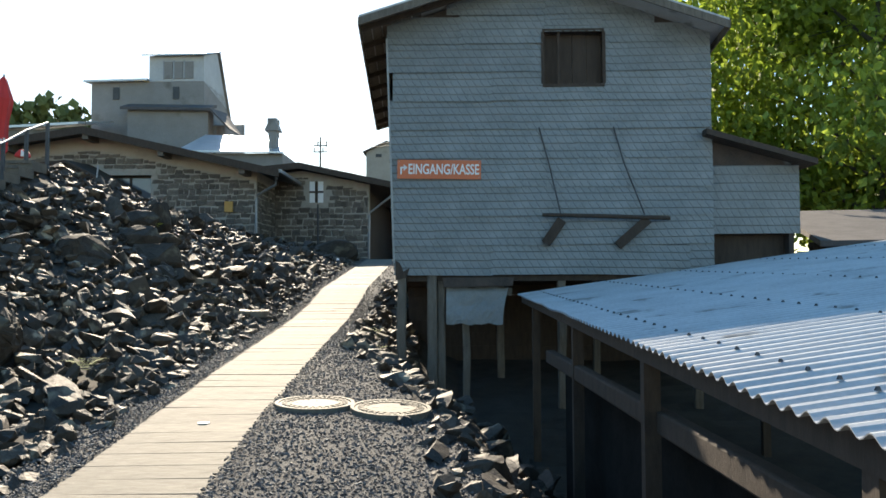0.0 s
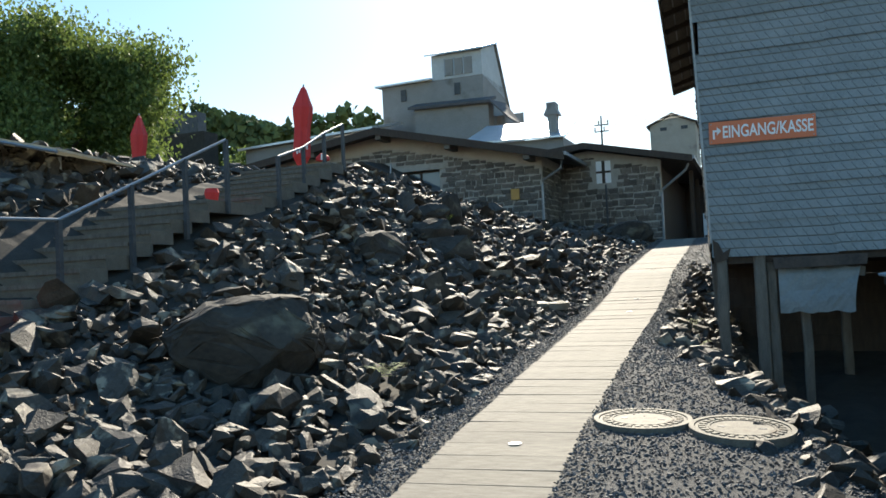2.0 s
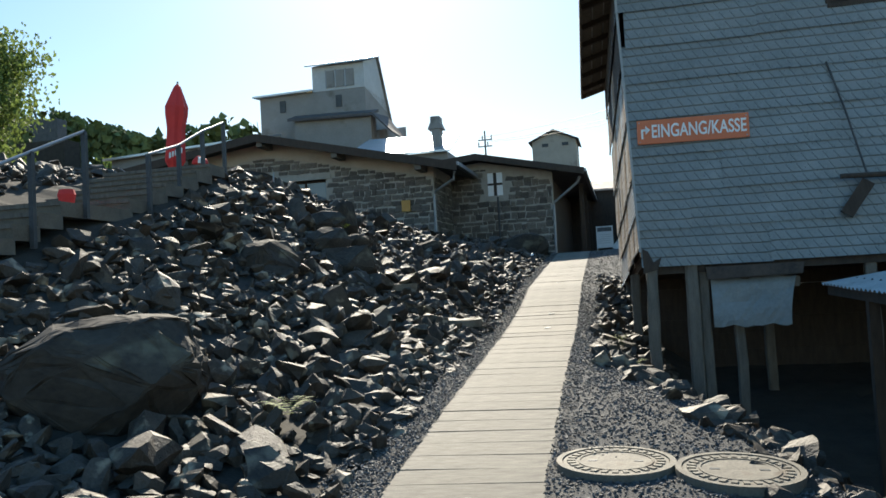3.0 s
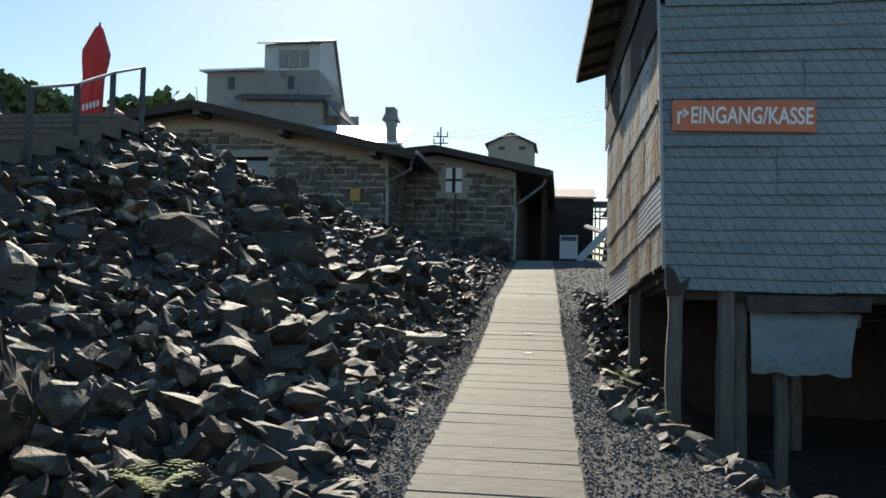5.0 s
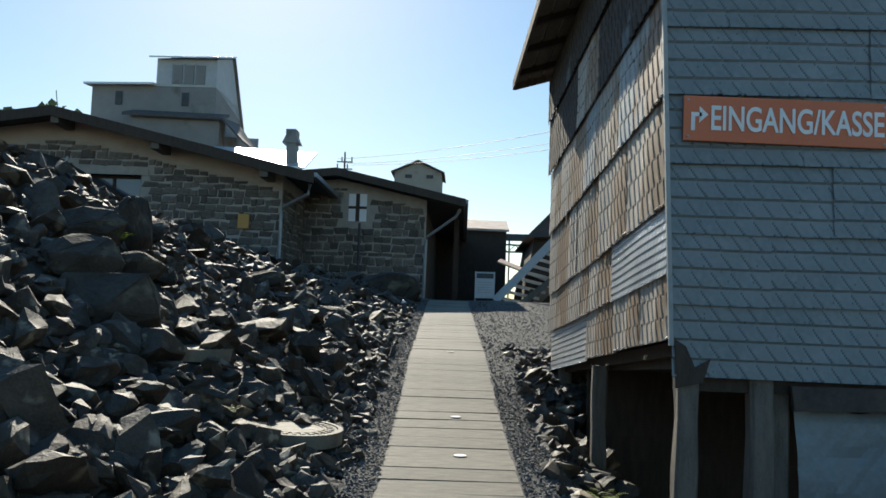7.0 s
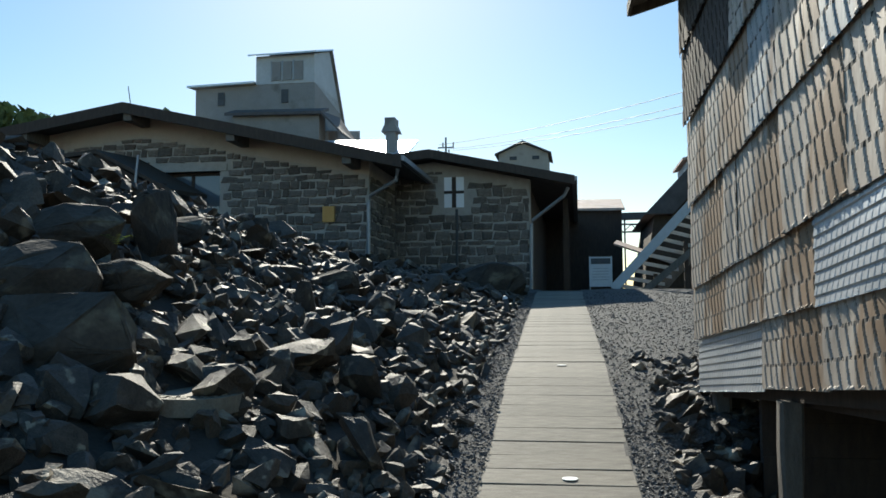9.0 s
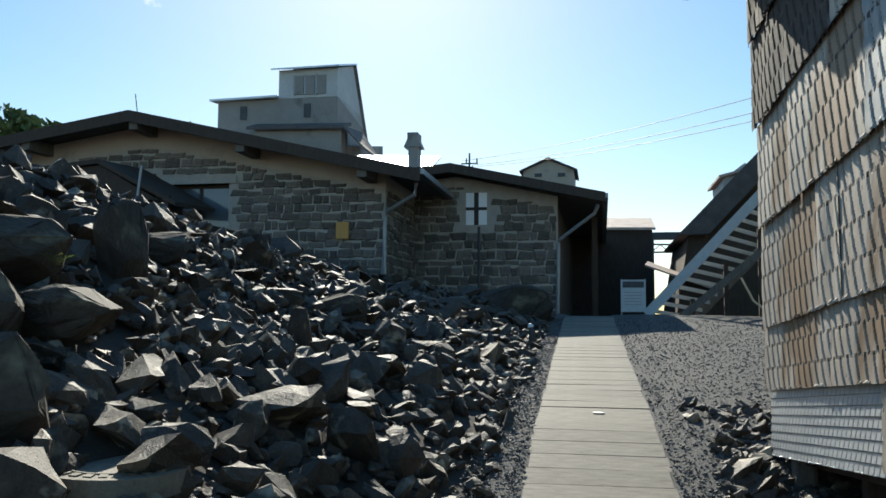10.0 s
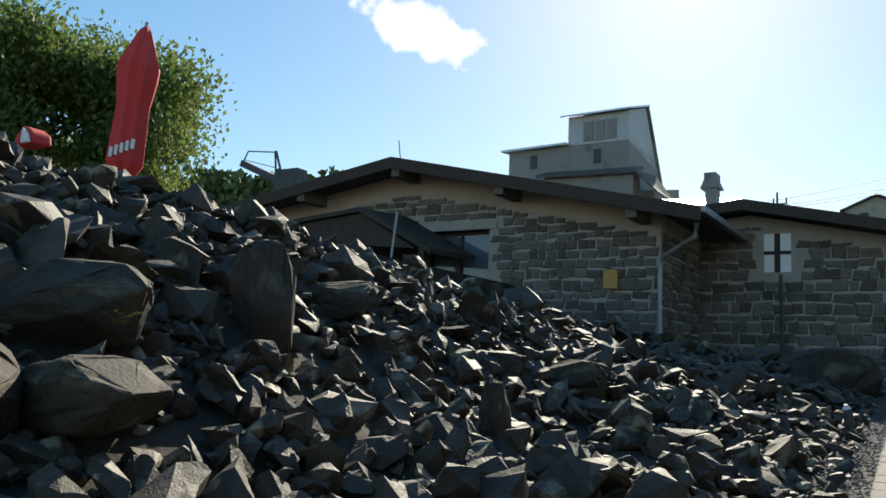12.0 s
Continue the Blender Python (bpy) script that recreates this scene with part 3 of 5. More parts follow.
def front_top(x):
    return RIDGE[1] - abs(x - RIDGE[0]) * 0.30 - 0.14


# front wall as pieces round the window
for x0, x1, lo, hi in ((-0.36, WIN[0], FOOT + 0.03, None), (WIN[0], WIN[1], FOOT + 0.03, WIN[2]), (WIN[0], WIN[1], WIN[3], None), (WIN[1], 4.70, FOOT + 0.03, None)):
    top0, top1 = (hi, hi) if hi else (front_top(x0), front_top(x1))
    mid = [(RIDGE[0], FY + 0.04, front_top(RIDGE[0]))] if (not hi and x0 < RIDGE[0] < x1) else []
    front_core.prism([(x0, FY + 0.04, lo), (x1, FY + 0.04, lo), (x1, FY + 0.04, top1)] + mid + [(x0, FY + 0.04, top0)], (0, 0.09, 0))
part("front_wall", front_core, M_BOARDING_SHADE, shed, "dark boarding behind the tin")
side_core = Shape()
side_core.add([(-0.35, FY + 0.14, 1.86), (-0.62, 16.35, 1.36), (-0.74, 16.35, 5.02), (-0.46, FY + 0.14, 5.62),
               (-0.26, FY + 0.14, 1.86), (-0.53, 16.35, 1.36), (-0.65, 16.35, 5.02), (-0.37, FY + 0.14, 5.62)],
              [(0, 1, 2, 3), (7, 6, 5, 4), (1, 0, 4, 5), (2, 1, 5, 6), (3, 2, 6, 7), (0, 3, 7, 4)])
part("side_wall", side_core, M_BOARDING_SHADE, shed)
shed_wall("side_wall", SHED_FR + Vector((-0.04, 0.14, 0)), SHED_BR, 1.66, 1.66, 5.5, 5.1, (-0.09, 0, 0), M_BOARDING_SHADE)
shed_wall("back_wall", SHED_BL, SHED_BR, 1.4, 1.4, 5.0, 5.0, (0, -0.09, 0), M_BOARDING_SHADE)
part("floor_deck", Shape().slab([(-0.25, FY + 0.2, 1.74), (4.6, FY + 0.2, 1.74), (4.6, 16.2, 1.55), (-0.5, 16.2, 1.42)], (0, 0, -0.10)), M_DARKWOOD, shed)
NL, FL = (-0.93, 10.9, 5.72), (-1.23, 16.6, 5.13)
NR, FR = (4.90, 10.9, 5.60), (5.0, 16.6, 5.15)
NT, FT = (1.95, 10.9, 6.60), (1.95, 16.6, 6.05)
for a, b, c, d in ((NL, NT, FT, FL), (NT, NR, FR, FT)):
    part("roof", Shape().slab([a, b, c, d], (0, 0, -0.05)), M_CORR, shed, "thin tin roof with wide eaves")
for a, b in ((NL, NT), (NT, NR), (NL, FL), (NR, FR), (FL, FT)):
    part("fascia_board", Shape().beam(Vector(a) - Vector((0, 0, 0.10)), Vector(b) - Vector((0, 0, 0.10)), 0.03, 0.12), M_TIMBER, shed)
for k in range(8):
    f = (k + 0.4) / 8
    l, t = Vector(NL).lerp(Vector(FL), f), Vector(NT).lerp(Vector(FT), f)
    part("rafter", Shape().beam(l - Vector((-0.02, 0, 0.10)), t - Vector((0, 0, 0.10)), 0.07, 0.09), M_DARKWOOD, shed)
for k in range(6):
    f = (k + 0.5) / 6
    part("soffit_board", Shape().slab([Vector(NL).lerp(Vector(NT), f * 0.34 - 0.02) + Vector((0, 0.03, -0.065)), Vector(NL).lerp(Vector(NT), f * 0.34 + 0.03) + Vector((0, 0.03, -0.065)), Vector(FL).lerp(Vector(FT), f * 0.34 + 0.03) + Vector((0, -0.03, -0.065)), Vector(FL).lerp(Vector(FT), f * 0.34 - 0.02) + Vector((0, -0.03, -0.065))], (0, 0, -0.015)), M_TIMBER, shed)


def rough_post(x, y, z0, z1, w, seed):
    """A weathered post, a little crooked and split at the edges."""
    r = random.Random(seed)
    s = Shape()
    rings = []
    for k in range(7):
        z = z0 + (z1 - z0) * k / 6
        dx, dy = r.gauss(0, 0.006), r.gauss(0, 0.006)
        q = w / 2 * r.uniform(0.92, 1.06)
        rings.append([(x + dx + q * cx * r.uniform(0.9, 1.04), y + dy + q * cy * r.uniform(0.9, 1.04), z) for cx, cy in ((-1, -0.75), (-0.75, -1), (0.75, -1), (1, -0.75), (1, 0.75), (0.75, 1), (-0.75, 1), (-1, 0.75))])
    f = [tuple(range(7, -1, -1)), tuple(48 + i for i in range(8))]
    for k in range(6):
        f += [(k * 8 + i, k * 8 + (i + 1) % 8, k * 8 + 8 + (i + 1) % 8, k * 8 + 8 + i) for i in range(8)]
    return s.add([p for g in rings for p in g], f)


for n, p in enumerate(((-0.31, 11.53, 1.66, -0.1, 0.15), (0.19, 11.55, 1.6, -0.4, 0.16), (0.34, 11.62, 1.6, -0.5, 0.13), (0.74, 11.66, 1.55, -0.6, 0.12), (2.3, 11.6, 1.6, -0.9, 0.14), (4.5, 11.6, 1.6, -1.0, 0.14), (-0.56, 15.9, 1.40, 0.2, 0.14), (-0.48, 13.9, 1.52, 0.1, 0.14), (1.4, 13.6, 1.6, -0.7, 0.14), (3.2, 13.6, 1.6, -0.9, 0.14))):
    part("post", rough_post(p[0], p[1], p[3] - 0.3, p[2], p[4], n), M_TIMBER, shed, "grey split timber post")
part("sill_beam", Shape().beam((-0.36, FY + 0.14, 1.56), (4.7, FY + 0.14, 1.56), 0.14, 0.12), M_DARKWOOD, shed)
part("sill_beam", Shape().beam((-0.27, FY + 0.2, 1.78), (-0.53, 16.3, 1.33), 0.12, 0.10), M_DARKWOOD, shed)
part("cross_brace", Shape().beam((0.45, 11.64, 1.46), (1.5, 11.7, 1.32), 0.06, 0.13), M_TIMBER, shed, "grey plank nailed below the sill")
# dark retaining boards under the shed
for k in range(9):
    z = -0.85 + 0.26 * k
    part("back_board", Shape().box((-0.42, 15.0 + 0.015 * (k % 2), z), (5, 15.1, z + 0.264 - 0.008 * (k % 2))), M_DARKWOOD, shed)


def pressed_sheet(name, w, h, mat, rows=6, cols=9, seed=0, depth=0.014, stagger=True, slant=0.55, seam=None, shear=0.0):
    """A tin sheet pressed into rows of overlapping scales, in the plane x, z with its face towards -y."""
    r = random.Random(seed)
    nu, nv = cols * 12, rows * 8
    v = []
    for j in range(nv + 1):
        for i in range(nu + 1):
            u, t = i / nu, j / nv
            row, within = divmod(t * rows, 1.0)
            column = (u * cols + ((0.5 if int(row) % 2 else 0.0) if stagger else 0.0) + slant * math.sin(0.5 * math.pi * within)) % 1.0
            bow = min(1.0, 3.0 * abs(math.sin(math.pi * column)))
            out = (depth * (1 - within) * (0.45 + 0.55 * bow) if stagger else 0.017 * bow + (0.0 if within > 0.9 else 0.006)) + 0.006 * math.sin(7 * u + seed) * math.sin(3 * t)
            curl = 0.025 * r.random() if j == 0 and r.random() < 0.15 else 0.0
            v.append((u * w, -out - curl, t * h + shear * u * w))
    f = [(j * (nu + 1) + i, j * (nu + 1) + i + 1, (j + 1) * (nu + 1) + i + 1, (j + 1) * (nu + 1) + i) for j in range(nv) for i in range(nu)]
    me = raw_mesh(name, v, f, mat)
    me.materials.append(seam or M_SEAM)
    # groove faces darkened for gap shadow and rust; a few stray ones are dirt
    shade_dirt = [0] * len(f)
    for j in range(nv):
        for i in range(nu):
            t = (j + 0.5) / nv
            row, within = divmod(t * rows, 1.0)
            column = ((i + 0.5) / nu * cols + ((0.5 if int(row) % 2 else 0.0) if stagger else 0.0) + slant * math.sin(0.5 * math.pi * within)) % 1.0
            if (column < (1 / 12 if stagger else 1 / 6) and (not stagger or within < 0.8)) or (not stagger and j % 8 == 7 and r.random() < 0.5) or r.random() < 0.004:
                shade_dirt[j * nu + i] = 1
    me.polygons.foreach_set("material_index", shade_dirt)
    return me


rng = random.Random(3)
SHEET_W, SHEET_H, PITCH = 1.62, 0.505, 0.475
tin = [pressed_sheet("tin_sheet", SHEET_W, SHEET_H, M_TIN, 4, 13, seed=k, depth=0.016) for k in range(3)]
for row in range(11):
    z = FOOT + row * PITCH
    x = -0.44 - (0.7 if row % 2 else 0.0) - 0.25 * (row % 3)
    while x < 4.7:
        x0, x1 = max(x, -0.42 - 0.03 * (z - FOOT)), min(x + SHEET_W, 4.76)
        if x1 - x0 > 0.08:
            cells = [(x0, x1, z, z + SHEET_H)]
            if x1 > WIN[0] and x0 < WIN[1] and z < WIN[3] and z + SHEET_H > WIN[2]:
                cells = []
                if x0 < WIN[0] - 0.05:
                    cells.append((x0, WIN[0], z, z + SHEET_H))
                if x1 > WIN[1] + 0.05:
                    cells.append((WIN[1], x1, z, z + SHEET_H))
                if z < WIN[2] - 0.05:
                    cells.append((max(x0, WIN[0]), min(x1, WIN[1]), z, WIN[2]))
                if z + SHEET_H > WIN[3] + 0.05:
                    cells.append((max(x0, WIN[0]), min(x1, WIN[1]), WIN[3], z + SHEET_H))
            for a, b, c, d in cells:
                d = min(d, front_top((a + b) / 2) - 0.02)
                if d - c < 0.06:
                    continue
                ob = new("tin_sheet", tin[rng.randrange(3)] if abs((b - a) - SHEET_W) < 0.02 and abs(d - c - SHEET_H) < 0.02 else pressed_sheet("tin_sheet", b - a, d - c, M_TIN, max(1, round((d - c) / 0.126)), max(1, round((b - a) / 0.125)), seed=rng.randrange(99), depth=0.016))
                ob.parent = shed
                ob.matrix_parent_inverse = Matrix.Translation(-shed.location)
                ob.matrix_basis = pose(a, FY - 0.002 + rng.uniform(-0.006, 0.004), c, -1.7 + rng.gauss(0, 0.3), rng.gauss(0, 0.35), 0)
        x += SHEET_W - 0.03

# rusty side cladding, sagging towards the back, lit by the low sun
SAG = 0.10
side_way = (SHED_BL - SHED_FL).normalized()
side_turn = math.degrees(math.atan2(-side_way.x, side_way.y))
SIDE_LEN = (SHED_BL - SHED_FL).length


def side_sheet(a, b, up, height, mat, rise, cell, proud=0.0, fine=False):
    """A sheet on the side wall between a and b metres from the front corner; up: its foot above the wall's sagging foot."""
    if b - a < 0.06 or height < 0.08:
        return
    foot = 1.84 - SAG * b + up
    me = pressed_sheet("tin_sheet", b - a, height, mat, max(1, round(height / rise)), max(1, round((b - a) / cell)), seed=rng.randrange(99), depth=0.010 if fine else 0.022, stagger=fine, slant=0.0 if fine else 0.45, seam=M_SEAM if fine else M_GROOVE, shear=SAG)
    ob = new("tin_sheet", me)
    ob.parent = shed
    ob.matrix_parent_inverse = Matrix.Translation(-shed.location)
    p = SHED_FL + side_way * b
    ob.matrix_basis = pose(p.x - 0.012 - proud - 0.028 * (foot - 1.7), p.y, foot, -0.6 + rng.gauss(0, 0.25), rng.gauss(0, 0.3), -90 + side_turn)


for row in range(6):
    up = (0.0, 0.44, 0.90, 1.66, 2.42, 3.1)[row]
    tall = (0.48, 0.50, 0.80, 0.80, 0.72, 0.60)[row]
    if row == 0:
        spans = [(0.0, 0.72, M_RUST), (0.70, 1.52, M_RUST), (1.50, 2.74, M_RUST)]
        side_sheet(2.74, SIDE_LEN, -0.04, 0.48, M_NEWTIN, 0.06, 0.075, 0.012, True)
    elif row == 1:
        side_sheet(0.03, 1.60, 0.43, 0.50, M_NEWTIN, 0.06, 0.075, 0.024, True)
        spans = [(1.58, 2.62, M_RUST), (2.60, 3.42, M_RUST), (3.40, SIDE_LEN, M_RUST)]
    else:
        cuts = [0.0] + sorted(rng.uniform(0.75, 1.05) * k + 0.35 * (row % 2) for k in range(1, 5)) + [SIDE_LEN]
        # dark sheets in the top two rows colour in eave shade and rust
        spans = [(p, q + 0.02, (M_BOARDING_SHADE if rng.random() < 0.6 else M_RUST_BLUE) if row == 5 or (row == 4 and rng.random() < 0.6) else (M_RUST_BLUE if rng.random() < 0.12 else M_RUST)) for p, q in zip(cuts, cuts[1:])]
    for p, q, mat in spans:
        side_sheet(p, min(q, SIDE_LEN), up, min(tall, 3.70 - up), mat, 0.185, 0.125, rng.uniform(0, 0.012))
corner = Shape().beam((-0.425, FY - 0.005, 1.80), (-0.535, FY - 0.005, 5.5), 0.03, 0.03)
part("corner_strip", corner, M_RUST_BLUE, shed, "worn tin corner strip")
part("torn_corner", Shape().prism([(-0.40, FY - 0.02, 1.52), (-0.22, FY - 0.025, 1.56), (-0.17, FY - 0.03, 1.72), (-0.27, FY - 0.02, 1.66), (-0.33, FY - 0.02, 1.80), (-0.40, FY - 0.02, 1.84)], (0, 0.012, 0)), M_DARKWOOD, shed, "rusted torn corner of the tin")
# window in the gable
win = part("window", Shape().box((WIN[0] - 0.03, FY - 0.02, WIN[2] - 0.05), (WIN[1] + 0.03, FY + 0.06, WIN[2])).box((WIN[0] - 0.03, FY - 0.02, WIN[3]), (WIN[1] + 0.03, FY + 0.06, WIN[3] + 0.05)).box((WIN[0] - 0.05, FY - 0.02, WIN[2]), (WIN[0], FY + 0.06, WIN[3])).box((WIN[1], FY - 0.02, WIN[2]), (WIN[1] + 0.05, FY + 0.06, WIN[3])), M_DARKWOOD, shed, "empty dark wooden window opening")
part("mullion", Shape().box((WIN[0] + 0.22, FY + 0.02, WIN[2]), (WIN[0] + 0.26, FY + 0.06, WIN[3])), M_DARKWOOD, win)
for k in range(4):
    w = (WIN[1] - WIN[0]) / 4
    part("shutter_board", Shape().box((WIN[0] + w * k + 0.006, FY + 0.16 + 0.008 * (k % 2), WIN[2]), (WIN[0] + w * (k + 1), FY + 0.19, WIN[3])), M_DARKWOOD, win)

# lean-to beside the shed
lean = thing("lean_to", "low tin-clad lean-to with a sloping roof", "lean-to", at=(5.4, 12.5, 1.7))
part("wall", Shape().slab([(4.78, 11.6, 2.25), (6.1, 11.6, 2.25), (6.1, 11.6, 3.42), (4.78, 11.6, 3.8)], (0, 0.08, 0)), M_BOARDING_SHADE, lean)
clad = part("cladding", pressed_sheet("cladding", 1.42, 1.12, M_TIN, 8, 12, 5), None, lean)
clad.matrix_basis = pose(4.78, 11.585, 2.25)
part("side_wall", Shape().slab([(6.1, 11.6, 1.5), (6.1, 15, 1.5), (6.1, 15, 3.4), (6.1, 11.6, 3.4)], (-0.08, 0, 0)), M_BOARDING_SHADE, lean)
part("roof", Shape().slab([(4.6, 11.2, 3.92), (6.35, 11.2, 3.42), (6.35, 15.2, 3.42), (4.6, 15.2, 3.92)], (0, 0, -0.09)), M_DARKWOOD, lean)
part("inner_wall", Shape().box((4.80, 11.78, 1.0), (6.0, 11.88, 2.5)), M_DARKWOOD, lean)

# sign with words
SX0, SX1, SZ0, SZ1 = -0.365, 1.00, 3.165, 3.475
SY = FY - 0.045
sign = thing("sign", "orange metal sign with white arrow and letters on tin wall", "sign", at=(0.32, SY, 3.32))
board = part("board", Shape().box((SX0, SY, SZ0), (SX1, SY + 0.02, SZ1)), M_SIGN, sign, bevel=0.004)
for x in (SX0 + 0.03, SX1 - 0.03):
    for z in (SZ0 + 0.03, SZ1 - 0.03):
        part("screw", Shape().tube([(x, SY - 0.006, z), (x, SY + 0.004, z)], 0.009, 6), M_STEEL, board)
words = bpy.data.curves.new("lettering", "FONT")
words.body, words.size, words.extrude, words.offset = "EINGANG/KASSE", 0.235, 0.002, 0.004
words.align_x, words.align_y = "LEFT", "CENTER"
words_ob = new("lettering", words)
words.materials.append(M_WHITE)
bpy.context.view_layer.update()
wide = words_ob.dimensions.x
deps = bpy.context.evaluated_depsgraph_get()
letter_mesh = bpy.data.meshes.new_from_object(words_ob.evaluated_get(deps))
bpy.data.objects.remove(words_ob)
letters = new("lettering", letter_mesh)
letters.parent = sign
letters.matrix_parent_inverse = Matrix.Translation(-sign.location)
letters.matrix_basis = pose(SX0 + 0.175, SY - 0.004, (SZ0 + SZ1) / 2 - 0.004, 90, 0, 0) @ Matrix.Diagonal((1.15 / wide, 1.0, 1.0, 1.0))
arrow = Shape()
ax, az = SX0 + 0.05, SZ0 + 0.07
arrow.box((ax, SY - 0.004, az), (ax + 0.026, SY + 0.001, az + 0.125)).box((ax + 0.026, SY - 0.004, az + 0.097), (ax + 0.07, SY + 0.001, az + 0.125))
arrow.prism([(ax + 0.055, SY - 0.004, az + 0.055), (ax + 0.115, SY - 0.004, az + 0.111), (ax + 0.055, SY - 0.004, az + 0.167)], (0, 0.005, 0))
part("arrow", arrow, M_WHITE, sign, "white arrow pointing right")
sign.rotation_euler = (0, radians(1.0), 0)

# pole hung on the front wall
rack = thing("wall_bracket", "rusty pole hung from two bent rods on the tin wall", "bracket", at=(3.0, FY - 0.1, 2.5))
part("pole", Shape().tube([(1.98, FY - 0.15, 2.56), (3.0, FY - 0.15, 2.53), (4.02, FY - 0.15, 2.49)], [0.03, 0.036, 0.032]), M_DARKWOOD, rack)
for x0, x1, in ((1.95, 2.28), (3.16, 3.62)):
    part("rod", Shape().tube([(x0, FY - 0.02, 4.0), (x0 + 0.15, FY - 0.08, 3.4), (x1, FY - 0.14, 2.55)], 0.013, 6), M_DARKSTEEL, rack)
for x0, x1, z1 in ((2.30, 2.04, 2.10), (3.68, 3.2, 2.06)):
    part("knee_brace", Shape().beam((x0, FY - 0.10, 2.48), (x1, FY - 0.05, z1), 0.09, 0.15), M_DARKWOOD, rack, "rusty folded bracket")

# pale chute under the shed: a dented sheet with a torn upper edge
chute = thing("chute", "dented pale tin chute hung below the shed", "chute", at=(0.9, FY - 0.1, 1.2))
cr = random.Random(8)
cols, rows_ = 16, 8
cv = []
for j in range(rows_ + 1):
    for i in range(cols + 1):
        u, t = i / cols, j / rows_
        x = 0.42 + (0.92 + 0.10 * t * t) * u
        z = 0.80 + 0.60 * t + (0.05 * noise.noise((u * 6, 2.0, 0.0)) if j in (0, rows_) else 0.0)
        y = FY + 0.01 + 0.08 * t * t + 0.025 * noise.noise((u * 4, t * 3, 1.0)) + 0.012 * cr.random()
        cv.append((x, y, z))
cf = [(j * (cols + 1) + i, j * (cols + 1) + i + 1, (j + 1) * (cols + 1) + i + 1, (j + 1) * (cols + 1) + i) for j in range(rows_) for i in range(cols)]
pan = part("pan", raw_mesh("pan", cv, cf, M_TIN), None, chute)
th = pan.modifiers.new("thick", "SOLIDIFY")
th.thickness = 0.004
part("lip", Shape().slab([(0.38, FY - 0.03, 1.40), (1.50, FY - 0.03, 1.42), (1.52, FY - 0.03, 1.56), (0.36, FY - 0.03, 1.56)], (0, 0.04, 0)), M_BOARDING_SHADE, chute, "rusty strip along the torn upper edge")

# ---- corrugated roof over the pit ----
low_roof = thing("low_roof", "low corrugated iron roof with bolts over the pit", "roof", at=(4, 7.5, 0))
E0, E1 = Vector((1.52, 10.6, 1.285)), Vector((1.80, -0.5, 0.98))      # its low edge
ACROSS = Vector((1.0, 0.03, 0.14))
LONG = (E1 - E0)
v, f = [], []
n_long, n_across = 680, 6
for i in range(n_long + 1):
    for j in range(n_across + 1):
        p = E0 + LONG * (i / n_long) + ACROSS * (6.6 * j / n_across)
        p.z += 0.014 * math.cos(2 * math.pi * (i / n_long) * LONG.length / 0.13) + 0.02 * noise.noise((i * 0.02, j * 1.7, 3.0))
        v.append(tuple(p))
for i in range(n_long):
    for j in range(n_across):
        a = i * (n_across + 1) + j
        f.append((a, a + 1, a + n_across + 2, a + n_across + 1))
sheet = part("roof_sheet", raw_mesh("roof_sheet", v, f, M_CORR), None, low_roof)
th = sheet.modifiers.new("thick", "SOLIDIFY")
th.thickness = 0.004
bolt_mesh = Shape().add([(0.014 * math.cos(k * math.pi / 3), 0.014 * math.sin(k * math.pi / 3), 0) for k in range(6)] + [(0.007 * math.cos(k * math.pi / 3), 0.007 * math.sin(k * math.pi / 3), 0.015) for k in range(6)], [tuple(range(6, 12))] + [(k, (k + 1) % 6, 6 + (k + 1) % 6, 6 + k) for k in range(6)]).mesh("bolt", M_DARKSTEEL)
rng = random.Random(5)
for s in (0.3, 1.3, 2.4, 3.6, 4.9):
    k = 0.26
    while k < LONG.length:
        p = E0 + LONG.normalized() * (round(k / 0.13) * 0.13) + ACROSS * s
        ob = new("bolt", bolt_mesh)
        ob.parent = low_roof
        ob.matrix_parent_inverse = Matrix.Translation(-low_roof.location)
        ob.location = p + Vector((0, 0, 0.016))
        k += 0.26
# dark wood on purlins and posts puts the roof's shade into their colour
for s in (0.10, 2.4, 4.9):
    part("purlin", Shape().beam(E0 + ACROSS * s - Vector((0, 0, 0.08)), E1 + ACROSS * s - Vector((0, 0, 0.08)), 0.08, 0.10), M_DARKWOOD, low_roof)
for k in (0.12, 0.42, 0.66, 0.9):
    for s in (0.12, 3.2, 6.2):
        p = E0 + LONG * k + ACROSS * s
        part("post", Shape().box((p.x - 0.05, p.y - 0.05, -1.6), (p.x + 0.05, p.y + 0.05, p.z - 0.04)), M_DARKWOOD, low_roof)
rail = solid("retaining_beam", Shape().beam((1.68, 7.6, 0.62), (2.07, -0.2, 0.58), 0.10, 0.14), M_DARKWOOD, "weathered timber beam along the edge of the pit", "beam", bevel=0.015)
# the wall's near-black colour paints in the shade under the low roof
solid("retaining_wall", Shape().slab([(1.85, 7.6, -1.4), (2.25, -0.2, -1.6), (2.25, -0.2, 0.5), (1.85, 7.6, 0.55)], (0.1, 0, 0)), M_PIT_SHADE, "board wall below the low roof, coloured near-black for shade", "wall", kind="structure")
solid("far_roof", Shape().slab([(6.7, 12.0, 2.15), (12.5, 10.7, 2.15), (14.5, 15, 3.0), (7.5, 16, 3.0)], (0, 0, -0.1)), M_ROOF, "dark weathered roof beyond the low roof", "roof")
solid("far_hut_wall", Shape().box((6.8, 12.5, -1.2), (12.5, 12.7, 2.15)), M_DARKWOOD, "dark wooden wall under a tin roof", "wall", kind="structure")

